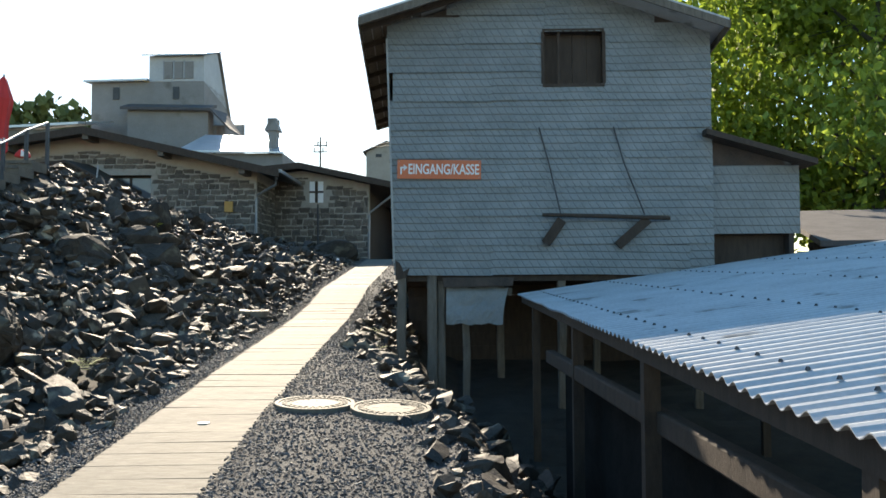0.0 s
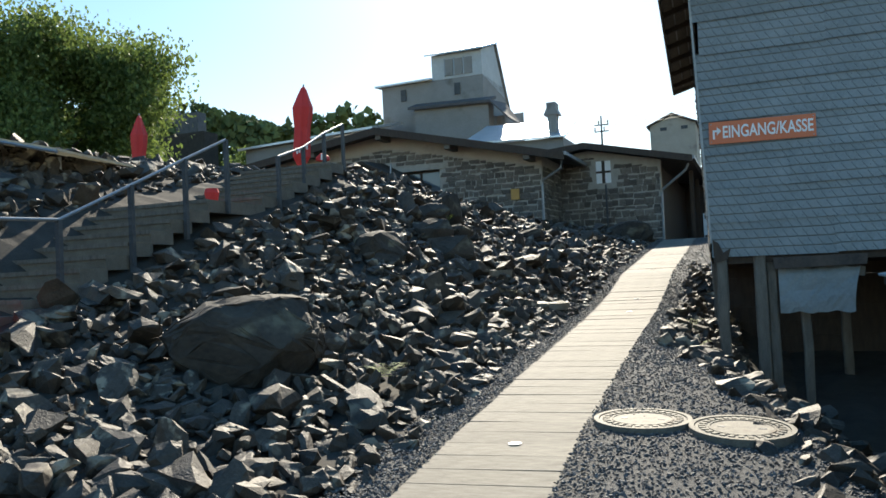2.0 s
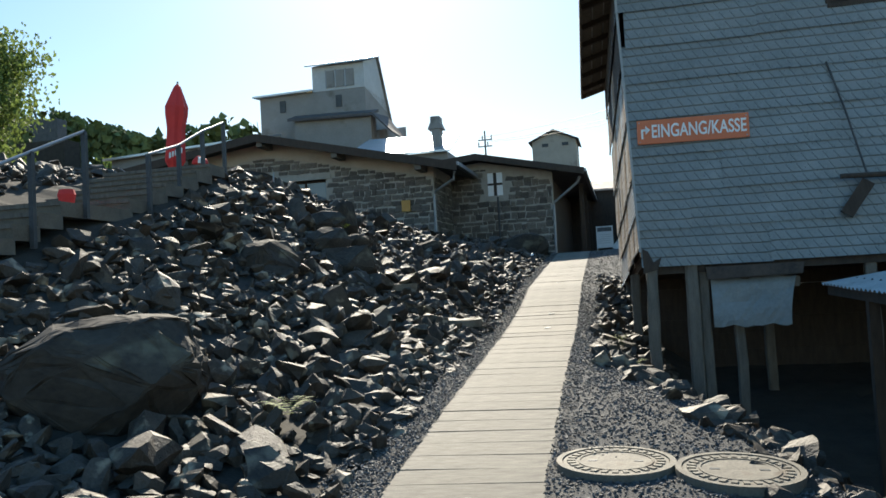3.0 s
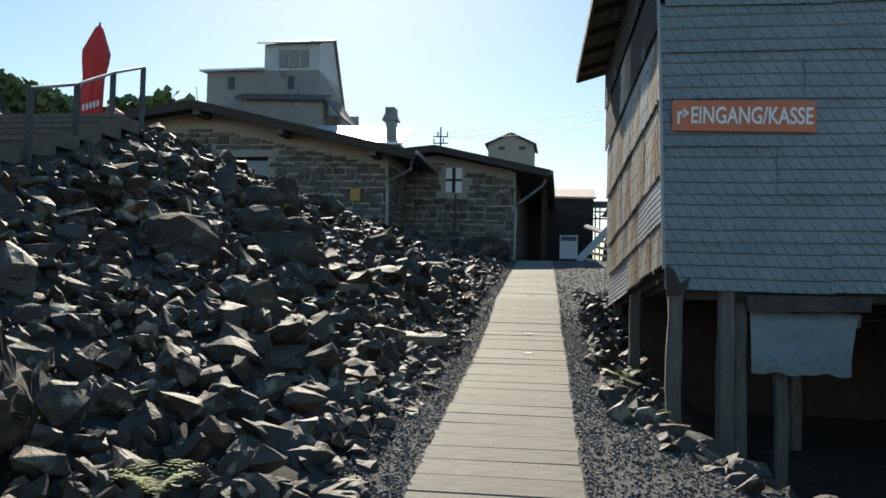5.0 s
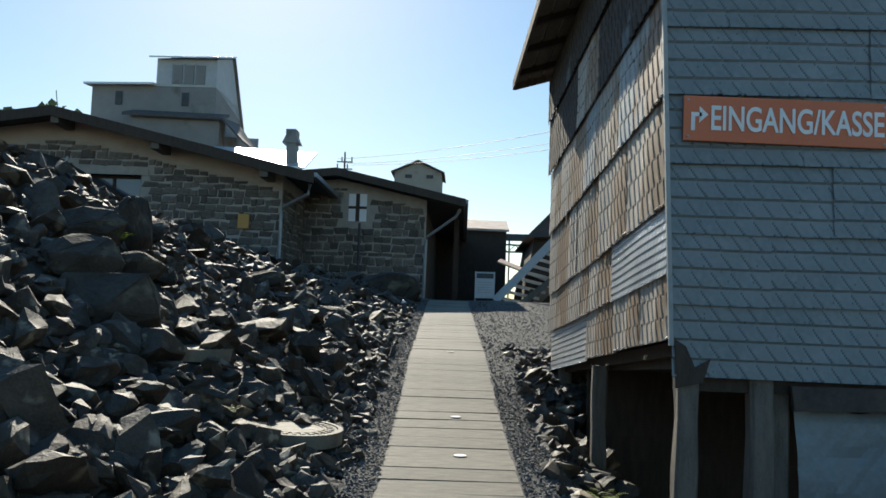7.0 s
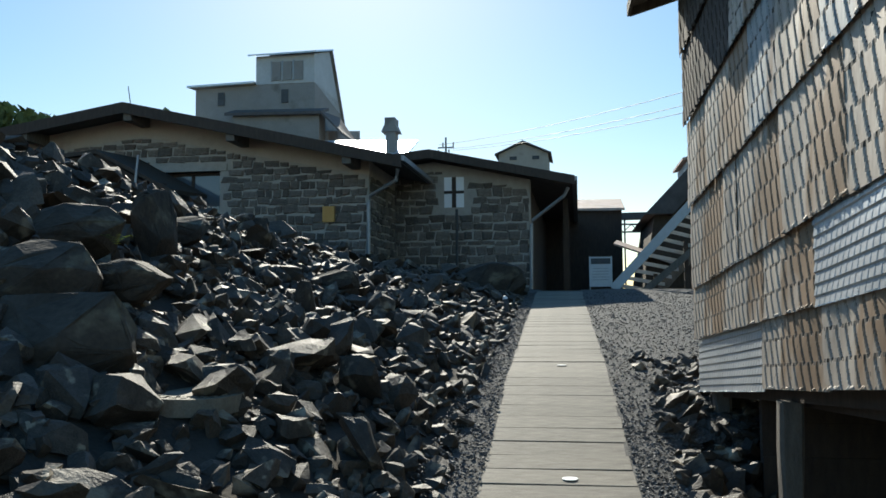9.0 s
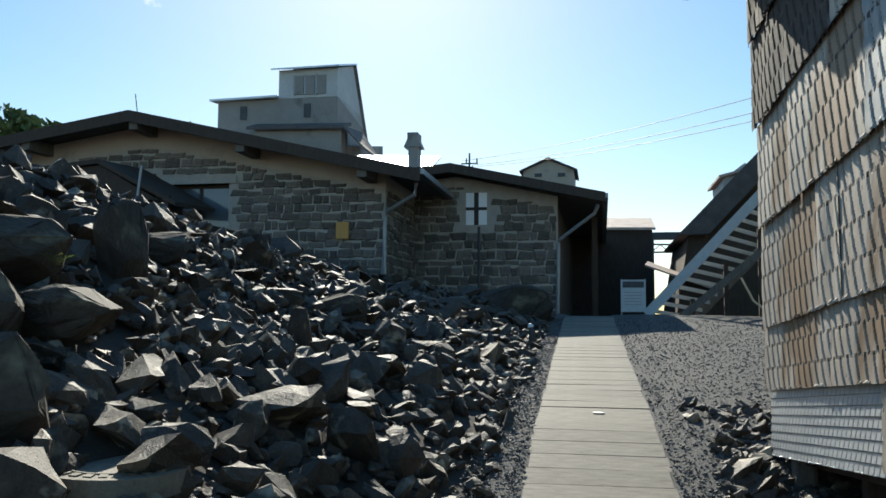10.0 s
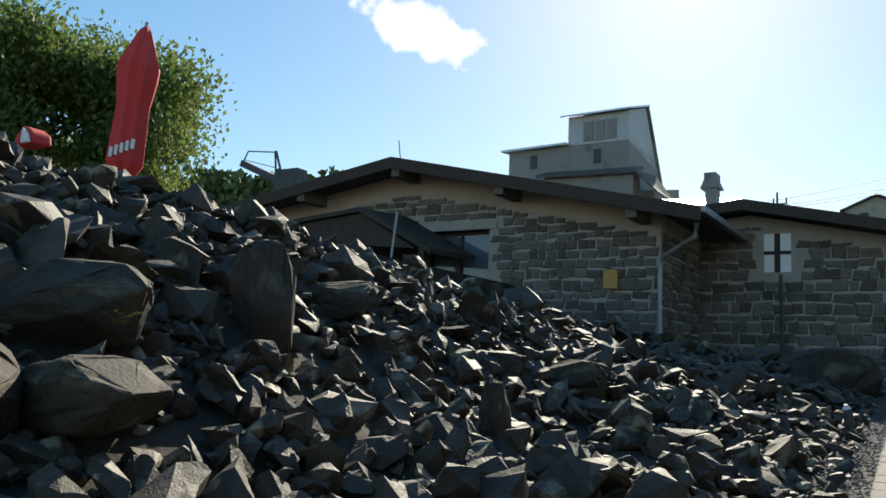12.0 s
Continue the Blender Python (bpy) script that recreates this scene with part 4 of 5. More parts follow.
# ---- stone buildings ----
STONE_SHAPES = []
rng = random.Random(17)
for _ in range(14):
    j = lambda a: a + rng.uniform(-0.12, 0.12)
    outer = [(j(0), 0, j(0)), (j(1), 0, j(0)), (j(1), 0, j(1)), (j(0), 0, j(1))]
    inner = [(j(0.12), -0.035, j(0.13)), (j(0.88), -0.035, j(0.13)), (j(0.88), -0.035, j(0.87)), (j(0.12), -0.035, j(0.87))]
    STONE_SHAPES.append(Shape().add(outer + inner, [(4, 5, 6, 7), (0, 1, 5, 4), (1, 2, 6, 5), (2, 3, 7, 6), (3, 0, 4, 7)]))
STONE_PIECES = [s.mesh("stone", M_STONE) for s in STONE_SHAPES]


def masonry(parent, x0, x1, y, foot, top_of, holes, limit, seed, stand=Matrix()):
    """Rubble courses on a wall that faces -y before stand turns it; the stones nearest x1 are parts, the rest joined."""
    r = random.Random(seed)
    cells = []
    z = foot
    while z < 9:
        h = r.uniform(0.14, 0.27)
        x = x0 - r.uniform(0, 0.3)
        while x < x1:
            w = r.uniform(0.16, 0.44)
            a, b = max(x, x0), min(x + w, x1)
            mid = (a + b) / 2
            h_ = min(h, min(top_of(a), top_of(b)) - z)
            if b - a > 0.1 and h_ > 0.09 and not any(hx0 - 0.05 < b and a < hx1 + 0.05 and hz0 - 0.05 < z + h and z < hz1 + 0.05 for hx0, hx1, hz0, hz1 in holes):
                cells.append((mid, a, b, z, h_))
            x += w
        z += h
    cells.sort(key=lambda c: -c[0])
    rest = Shape()
    for n, (mid, a, b, z, h) in enumerate(cells):
        k = r.randrange(len(STONE_PIECES))
        m = stand @ Matrix.LocRotScale((a + 0.010, y - 0.002, z + 0.010 + r.uniform(-0.025, 0.025)), Euler((0, r.uniform(-0.05, 0.05), 0)), Vector((b - a - 0.020, r.uniform(0.7, 1.3), (h - 0.02) * r.uniform(0.82, 1.12))))
        if n < limit:
            ob = new("stone", STONE_PIECES[k])
            ob.parent = parent
            ob.matrix_parent_inverse = Matrix.Translation(-parent.location)
            ob.matrix_basis = m
        else:
            rest.add([m @ Vector(p) for p in STONE_SHAPES[k].v], STONE_SHAPES[k].f)
    if rest.v:
        tagged(part("stonework", rest, M_STONE_J, parent), kind="stuff")


def wall_with_holes(x0, x1, y, thick, foot, top_of, holes, step=0.25):
    """A wall that faces -y, with a top that follows top_of and openings through it."""
    s = Shape()
    cuts = sorted(set([x0, x1] + [h for q in holes for h in q[:2] if x0 < h < x1] + [x0 + step * i for i in range(1, int((x1 - x0) / step))]))
    for a, b in zip(cuts, cuts[1:]):
        if b - a < 1e-4:
            continue
        spans, z = [], foot
        for hx0, hx1, hz0, hz1 in sorted(holes, key=lambda q: q[2]):
            if hx0 <= (a + b) / 2 <= hx1:
                spans.append((z, hz0, None))
                z = hz1
        for lo, hi, _ in spans:
            if hi > lo:
                s.box((a, y, lo), (b, y + thick, hi))
        s.prism([(a, y, z), (b, y, z), (b, y, top_of(b)), (a, y, top_of(a))], (0, thick, 0))
    s.weld = True
    return s


# long gabled stone building
B1Y = 28.0
gable = thing("stone_building", "long gabled stone building with dark overhanging roof", "building", at=(-13, 30, 3))
b1_roof = lambda x: 7.22 - (0.228 if x > -13.0 else 0.15) * abs(x + 13.0)
b1_stone = lambda x: 6.54 - (0.20 if x > -13.0 else 0.125) * abs(x + 13.0)
B1_HOLES = [(-15.8, -12.75, 2.4, 5.85), (-12.5, -10.80, 3.6, 5.56)]
part("wall", wall_with_holes(-21, -6.87, B1Y, 0.45, 2.2, b1_stone, B1_HOLES), M_MORTAR, gable, "pale mortar between dark stones")
for xa, xb in ((-21, -13.0), (-13.0, -6.87)):
    part("gable_plaster", Shape().prism([(xa, B1Y + 0.06, b1_stone(xa) - 0.02), (xb, B1Y + 0.06, b1_stone(xb) - 0.02), (xb, B1Y + 0.06, b1_roof(xb) - 0.12), (xa, B1Y + 0.06, b1_roof(xa) - 0.12)], (0, 0.35, 0)), M_PLASTER, gable, "beige plaster gable")
part("side_wall", Shape().box((-7.3, B1Y + 0.45, 2.0), (-6.87, 44, b1_roof(-6.87) - 0.15)), M_MORTAR, gable)
masonry(gable, -20.9, -6.9, B1Y, 2.6, b1_stone, B1_HOLES, 290, 5)
masonry(gable, 0.1, 8.0, 0.0, 2.4, lambda u: 5.3, [], 0, 6, pose(-6.87, B1Y, 0, 0, 0, 90))
r1 = Shape()
for a, b in ((-13.0, -5.85), (-21.6, -13.0)):
    r1.slab([(a, B1Y - 0.9, b1_roof(a)), (b, B1Y - 0.9, b1_roof(b)), (b, 45, b1_roof(b)), (a, 45, b1_roof(a))], (0, 0, -0.10))
part("roof", r1, M_ROOF, gable)
for a, b in ((-13.0, -5.85), (-21.6, -13.0)):
    part("verge_board", Shape().slab([(a, B1Y - 0.93, b1_roof(a) + 0.02), (b, B1Y - 0.93, b1_roof(b) + 0.02), (b, B1Y - 0.93, b1_roof(b) - 0.26), (a, B1Y - 0.93, b1_roof(a) - 0.26)], (0, 0.05, 0)), M_DARKWOOD, gable)
for x in (-19.0, -15.8, -12.9, -10.15, -7.2):
    part("purlin", Shape().box((x - 0.11, B1Y - 0.86, b1_roof(x) - 0.42), (x + 0.11, B1Y + 0.1, b1_roof(x) - 0.12)), M_TIMBER, gable, "pale purlin end")
gate = part("gate", Shape().box((-15.8, B1Y + 0.25, 2.4), (-12.75, B1Y + 0.33, 5.85)), M_DARKWOOD, gable, "dark brown boarded gate")
porch = part("porch", Shape().slab([(-15.9, B1Y - 1.9, 5.62), (-13.1, B1Y - 1.9, 5.86), (-13.1, B1Y, 5.98), (-15.9, B1Y, 5.78)], (0, 0, -0.10)), M_DARKWOOD, gable, "dark brown boarded porch roof")
part("porch_slope", Shape().slab([(-13.1, B1Y - 1.9, 5.86), (-11.15, B1Y - 1.9, 4.85), (-11.15, B1Y, 4.95), (-13.1, B1Y, 5.98)], (0, 0, -0.10)), M_DARKWOOD, porch)
part("porch_gable", Shape().prism([(-15.8, B1Y - 1.8, 5.5), (-15.8, B1Y - 1.8, 5.2), (-11.6, B1Y - 1.8, 4.9), (-13.1, B1Y - 1.8, 5.74)], (0, 0.05, 0)), M_DARKWOOD, porch)
for x in (-15.6, -12.95, -11.4):
    part("porch_post", Shape().box((x - 0.06, B1Y - 1.85, 2.6), (x + 0.06, B1Y - 1.73, 5.0)), M_DARKWOOD, porch)
w1 = part("window", Shape().box((-12.5, B1Y + 0.2, 5.48), (-10.80, B1Y + 0.28, 5.56)).box((-12.5, B1Y + 0.2, 3.6), (-12.42, B1Y + 0.28, 5.48)).box((-10.86, B1Y + 0.2, 3.6), (-10.80, B1Y + 0.28, 5.48)).box((-11.68, B1Y + 0.2, 3.6), (-11.6, B1Y + 0.28, 5.48)), M_DARKWOOD, gable, "dark window with sky mirrored in the glass")
part("pane", Shape().box((-12.42, B1Y + 0.23, 3.6), (-11.68, B1Y + 0.245, 5.48)), M_PANE, w1)
part("pane", Shape().box((-11.6, B1Y + 0.23, 3.6), (-10.86, B1Y + 0.245, 5.48)), M_PANE, w1)
part("lintel", Shape().box((-12.7, B1Y - 0.045, 5.56), (-10.6, B1Y + 0.2, 5.74)), M_MORTAR, gable)
part("wall_box", Shape().box((-8.02, B1Y - 0.14, 4.16), (-7.72, B1Y - 0.05, 4.55)), M_YELLOW, gable, "small ochre box on the wall")
part("downpipe", Shape().tube([(-6.0, B1Y - 0.6, 5.35), (-6.05, B1Y - 0.5, 5.1), (-6.8, B1Y - 0.12, 4.78), (-6.85, B1Y - 0.1, 4.6), (-6.85, B1Y - 0.1, 2.4)], 0.05), M_STEEL, gable, "pale downpipe with a slanting elbow")
part("gutter", Shape().beam((-5.85, B1Y - 0.9, 5.56), (-5.85, 44.5, 5.56), 0.14, 0.12), M_STEEL, gable)
part("lightning_rod", Shape().tube([(-13.0, B1Y - 0.5, 7.1), (-13.1, B1Y - 0.5, 7.75)], 0.012, 5), M_DARKSTEEL, gable)
pole1 = solid("leaning_pole", Shape().tube([(-11.9, 25.6, 3.4), (-11.75, 25.7, 5.6)], 0.03, 6), M_STEEL, "thin pale pole by the gate", "pole")

# stone building with the cross-barred window
B2Y = 31.0
hall = thing("stone_building", "stone building with low roof and small white-paned window", "building", at=(-5, 33, 3))
b2_roof = lambda x: 6.31 - (0.216 if x > -5.75 else 0.10) * abs(x + 5.75)
b2_wall = lambda x: b2_roof(x) - 0.2
W2 = (-5.46, -4.90, 4.80, 5.66)
part("wall", wall_with_holes(-9.5, -3.05, B2Y, 0.45, 2.0, b2_wall, [W2]), M_MORTAR, hall)
masonry(hall, -9.0, -3.08, B2Y, 2.4, lambda x: b2_wall(x) - 0.25, [W2], 290, 8)
# dark wood colour stands for the shade on this side wall
part("side_wall", Shape().box((-3.5, B2Y + 0.45, 2.0), (-3.05, 46, 5.3)), M_DARKWOOD, hall)
r2 = Shape()
for a, b in ((-5.75, -1.82), (-9.6, -5.75)):
    r2.slab([(a, B2Y - 0.8, b2_roof(a)), (b, B2Y - 0.8, b2_roof(b)), (b, 46, b2_roof(b)), (a, 46, b2_roof(a))], (0, 0, -0.12))
part("roof", r2, M_ROOF, hall)
for a, b in ((-5.75, -1.82), (-9.6, -5.75)):
    part("verge_board", Shape().slab([(a, B2Y - 0.83, b2_roof(a) + 0.02), (b, B2Y - 0.83, b2_roof(b) + 0.02), (b, B2Y - 0.83, b2_roof(b) - 0.22), (a, B2Y - 0.83, b2_roof(a) - 0.22)], (0, 0.05, 0)), M_DARKWOOD, hall)
w2 = part("window", Shape().box((W2[0], B2Y - 0.03, 5.19), (W2[1], B2Y + 0.1, 5.27)).box((-5.24, B2Y - 0.027, W2[2]), (-5.12, B2Y + 0.1, W2[3])), M_DARKWOOD, hall, "window with a dark cross bar and white panes")
for a, b in ((W2[0], -5.24), (-5.12, W2[1])):
    for c, d in ((W2[2], 5.19), (5.27, W2[3])):
        part("pane", Shape().box((a, B2Y - 0.01, c), (b, B2Y + 0.005, d)), M_PANE_WHITE, w2)
part("downpipe", Shape().tube([(-2.0, B2Y - 0.5, 5.2), (-2.1, B2Y - 0.4, 5.0), (-2.98, B2Y - 0.08, 4.38), (-3.02, B2Y - 0.08, 4.25), (-3.05, B2Y - 0.08, 2.3)], 0.05), M_STEEL, hall, "pale downpipe with a slanting elbow")
part("gutter", Shape().beam((-1.82, B2Y - 0.8, 5.4), (-1.82, 45.5, 5.4), 0.14, 0.12), M_STEEL, hall)
for y in (33.5, 37, 40.5):
    part("side_post", Shape().box((-2.2, y - 0.08, 2.0), (-2.04, y + 0.08, 5.25)), M_DARKWOOD, hall)
solid("iron_post", Shape().tube([(-5.05, 30.6, 2.6), (-5.05, 30.6, 4.7)], 0.04, 6), M_DARKSTEEL, "thin dark post below the window", "post")

# ---- farther works buildings ----
red = thing("red_roof_shed", "dark shed with a rusty pale-red tin roof", "shed", at=(-1.2, 44, 2.5))
part("wall", Shape().box((-3.6, 42.2, 2.3), (0.02, 47, 5.86)), M_DARKWOOD, red)
part("roof", Shape().slab([(-3.7, 42.0, 5.95), (0.13, 42.0, 5.89), (0.13, 44.6, 6.58), (-3.7, 44.6, 6.63)], (0, 0, -0.1)), M_REDTIN, red)
part("porch_roof", Shape().slab([(-0.6, 36, 4.05), (1.6, 35, 3.2), (1.9, 37.5, 3.4), (-0.4, 38, 4.3)], (0, 0, -0.06)), M_REDTIN, red)
trestle = thing("pipe_bridge", "dark steel pipe bridge on a lattice post", "bridge", at=(1.7, 60, 2.5))
part("deck", Shape().box((0.0, 59.6, 7.15), (4.0, 60.4, 7.55)), M_DARKSTEEL, trestle)
part("girder", Shape().beam((0.0, 59.6, 6.85), (4.0, 59.6, 6.75), 0.1, 0.1).beam((0.0, 59.6, 6.35), (4.0, 59.6, 6.35), 0.1, 0.1), M_DARKSTEEL, trestle)
for k in range(8):
    part("brace", Shape().beam((0.5 * k, 59.6, 6.35 + 0.45 * (k % 2)), (0.5 * k + 0.5, 59.6, 6.8 - 0.45 * (k % 2)), 0.05, 0.05), M_DARKSTEEL, trestle)
for x in (0.75, 1.05):
    part("leg", Shape().box((x, 59.6, 2.4), (x + 0.1, 59.7, 7.2)), M_DARKSTEEL, trestle)

mill = thing("mill_house", "dark timber mill house with a dormer", "building", at=(3, 37, 2.4))
part("wall", Shape().prism([(0.3, 36, 2.2), (6, 36, 2.2), (6, 36, 9), (0.75, 36, 5.0)], (0, 6, 0)), M_DARKWOOD, mill)
part("roof", Shape().slab([(0.4, 35.6, 4.95), (1.3, 35.6, 4.95), (6.2, 35.6, 10.2), (5.6, 35.6, 10.4)], (0, 6.6, 0.0)), M_ROOF, mill)
dormer = part("dormer", Shape().prism([(1.85, 36.3, 5.6), (3.1, 36.3, 5.6), (3.1, 36.3, 7.0), (2.5, 36.3, 7.25), (1.85, 36.3, 6.75)], (0, 2.5, 0)), M_PALEWALL, mill, "pale clad dormer")
part("dormer_roof", Shape().slab([(1.7, 36.1, 6.85), (2.7, 36.1, 7.1), (2.7, 39, 7.1), (1.7, 39, 6.85)], (0, 0, -0.08)), M_REDTIN, dormer)

conveyor = thing("conveyor", "slanting slatted conveyor frame in pale weathered timber", "conveyor", at=(0.5, 29, 2.4))
C0, C1 = Vector((-0.92, 29.0, 2.44)), Vector((4.2, 28.0, 8.0))
D0 = Vector((0.55, 0.6, -0.08))
way = C1 - C0
part("stringer", Shape().beam(C0, C1, 0.06, 0.22), M_PALEWALL, conveyor)
part("stringer", Shape().beam(C0 + D0 * 2.0, C1 + D0 * 2.0, 0.06, 0.22), M_TIMBER, conveyor)
for k in range(30):
    p = C0 + way * (k + 0.5) / 30
    part("slat", Shape().beam(p, p + D0 * 2.0, 0.03, 0.09), M_PALEWALL, conveyor)
for k in range(7):
    p = C0 + way * (k + 0.7) / 7 + D0
    part("strut", Shape().beam(p - Vector((0, 0, 0.1)), (p.x, p.y, 1.6), 0.1, 0.1), M_DARKWOOD, conveyor)
part("lower_beam", Shape().beam(C0 + Vector((0.7, 0, -0.1)), C1 + Vector((0.7, 0, -1.3)), 0.1, 0.16), M_TIMBER, conveyor)

info = thing("info_board", "pale printed information board on two legs", "board", at=(-1.38, 29, 2.4))
part("panel", Shape().box((-1.66, 29.0, 2.42), (-1.10, 29.03, 3.16)), M_PALEWALL, info)
part("picture", Shape().box((-1.62, 28.994, 2.98), (-1.14, 29.0, 3.12)), M_DARKSTEEL, info, "dark printed picture strip")
for k in range(5):
    part("text_line", Shape().box((-1.58, 28.995, 2.86 - 0.07 * k), (-1.2 + 0.02 * (k % 2), 29.0, 2.875 - 0.07 * k)), M_STEEL, info, "unreadable line of print")
for x in (-1.66, -1.13):
    part("leg", Shape().box((x, 29.03, 2.12), (x + 0.03, 29.06, 3.18)), M_STEEL, info)

info.location += Vector((0.16, 0, 0.08))

tower = thing("crusher_tower", "tall grey works tower with pale top storey", "tower", at=(-26, 74, 4))
part("body", Shape().prism([(-32.4, 71, 4), (-32.4, 71, 19.7), (-32.4, 78, 19.7), (-32.4, 81, 15), (-32.4, 81, 4)], (10.3, 0, 0)), M_CONC, tower, "grey rendered body")
part("side_bay", Shape().prism([(-22.1, 70.9, 4), (-22.1, 70.9, 15.6), (-22.1, 80.5, 17.6), (-22.1, 80.5, 4)], (1.2, 0, 0)), M_CONC, tower)
part("top_storey", Shape().prism([(-27.1, 70.95, 19.7), (-27.1, 70.95, 22.05), (-27.1, 75.0, 23.4), (-27.1, 78.2, 18.7)], (5.0, 0, 0)), M_PALEWALL, tower, "pale sheet-clad top storey")
part("roof", Shape().slab([(-27.6, 70.4, 21.95), (-21.8, 70.4, 22.0), (-21.8, 75.2, 23.55), (-27.6, 75.2, 23.5)], (0, 0, 0.14)), M_METALROOF, tower, "thin bright sheet roof")
part("back_roof", Shape().slab([(-27.6, 75.2, 23.5), (-21.9, 75.2, 23.55), (-21.9, 79.6, 16.9), (-27.6, 79.6, 16.9)], (0, 0.1, 0.1)), M_CONC, tower)
part("lower_roof", Shape().slab([(-32.9, 70.4, 19.62), (-27.1, 70.4, 19.72), (-27.1, 79, 20.5), (-32.9, 79, 20.5)], (0, 0, 0.16)), M_METALROOF, tower, "thin bright sheet roof")
part("bay", Shape().box((-28.4, 69.4, 12), (-21.2, 71, 16.9)), M_CONC, tower)
part("canopy", Shape().slab([(-28.9, 68.9, 17.0), (-20.9, 68.9, 16.8), (-20.9, 71, 17.5), (-28.9, 71, 17.7)], (0, 0, -0.25)), M_ROOF, tower, "dark sloping roof of the bay")
part("canopy", Shape().slab([(-20.9, 68.9, 16.8), (-19.3, 69.4, 15.1), (-19.3, 74, 15.1), (-20.9, 74, 17.4)], (0, 0, -0.2)), M_ROOF, tower)
for x in (-25.7, -24.75, -23.8):
    tw = part("window", Shape().box((x, 70.86, 19.95), (x + 0.75, 70.95, 21.5)), M_CONC, tower, "tall grey panel window")
    part("frame", Shape().box((x - 0.1, 70.84, 19.9), (x, 70.95, 21.6)), M_STEEL, tw)
for x in (-30.4, -24.9):
    part("window", Shape().box((x, 70.9, 18.1), (x + 0.55, 70.99, 19.2)), M_DARKSTEEL, tower, "small dark window")

tower.location += Vector((-0.5, 0, 0.35))

shop = thing("works_hall", "low hall with a bright sheet-metal roof and chimney", "building", at=(-16, 62, 4))
part("wall", Shape().box((-21, 61.5, 3), (-13.3, 72, 11.85)), M_CONC, shop)
part("roof", Shape().slab([(-21.5, 61, 12.1), (-13.0, 61, 11.9), (-13.2, 66.5, 14.0), (-21, 66.5, 14.3)], (0, 0, -0.15)), M_METALROOF, shop)
stack = part("chimney", Shape().box((-14.55, 62, 11), (-13.9, 63, 14.0)).prism([(-14.85, 61.9, 13.75), (-13.65, 61.9, 13.75), (-13.9, 61.9, 14.3), (-13.9, 61.9, 14.72), (-14.6, 61.9, 14.72), (-14.6, 61.9, 14.3)], (0, 1.2, 0)), M_CONC, shop, "squat chimney with a cap")
side_hall = thing("works_hall", "low hall with bright sheet-metal roofs beside the tower", "building", at=(-38, 66, 4))
part("wall", Shape().box((-44, 64, 3), (-31, 72, 14.4)), M_CONC, side_hall)
part("roof", Shape().slab([(-44.5, 63.4, 14.3), (-30.5, 63.4, 14.9), (-30.5, 70, 16.3), (-44, 70, 15.2)], (0, 0, -0.2)), M_METALROOF, side_hall)

hut = thing("hill_hut", "small pale gabled hut on the slope", "hut", at=(-5.8, 67, 4))
part("wall", Shape().prism([(-7.5, 66.1, 2.5), (-4.0, 66.1, 2.5), (-4.0, 66.1, 12.2), (-5.75, 66.1, 12.95), (-7.5, 66.1, 12.2)], (0, 4, 0)), M_PLASTER, hut)
part("roof", Shape().slab([(-7.75, 65.8, 12.1), (-5.75, 65.8, 13.0), (-5.75, 70.3, 13.0), (-7.75, 70.3, 12.1)], (0, 0, 0.1)).slab([(-5.75, 65.8, 13.0), (-3.75, 65.8, 12.1), (-3.75, 70.3, 12.1), (-5.75, 70.3, 13.0)], (0, 0, 0.1)), M_ROOF, hut)
for x in (-6.7, -5.1):
    part("window", Shape().box((x, 66.04, 11.75), (x + 0.5, 66.1, 12.0)), M_DARKSTEEL, hut)

hut.location += Vector((0.25, 0, 0.45))

mast = thing("power_pole", "lattice power pole with insulators", "pole", at=(-10.4, 62, 4))
part("shaft", Shape().tube([(-10.4, 62, 3), (-10.4, 62, 13.2)], [0.16, 0.06], 6), M_DARKSTEEL, mast)
for z in (12.0, 12.5):
    part("crossarm", Shape().beam((-10.95, 62, z), (-9.85, 62, z), 0.08, 0.08), M_DARKSTEEL, mast)
for k, x in enumerate((-10.9, -10.6, -10.2, -9.9)):
    part("insulator", Shape().tube([(x, 62, 12.0 + 0.5 * (k % 2)), (x, 62, 12.35 + 0.5 * (k % 2))], 0.05, 6), M_DARKSTEEL, mast)
for n, (x0, z0, z1) in enumerate(((-10.9, 12.7, 9.6), (-10.2, 12.4, 9.0), (-9.9, 12.3, 8.6))):
    pts = []
    for k in range(17):
        f = k / 16
        pts.append((x0 + (13 - x0) * f, 62 + (24 - 62) * f, z0 + (z1 - z0) * f - 3.0 * 4 * f * (1 - f) * 0.25))
    solid("power_line", Shape().tube(pts, 0.014, 4), M_DARKSTEEL, "thin dark overhead power line", "cable", "overhead lines")

# ---- stairs up the bank ----
stairs = thing("stairs", "wide timber stairs climbing the rubble bank", "stairs", at=(-8.4, 10, 1.5))


def stair_x(y):
    return between([(4.0, -7.45), (10.0, -7.47), (14.3, -7.57)], y)


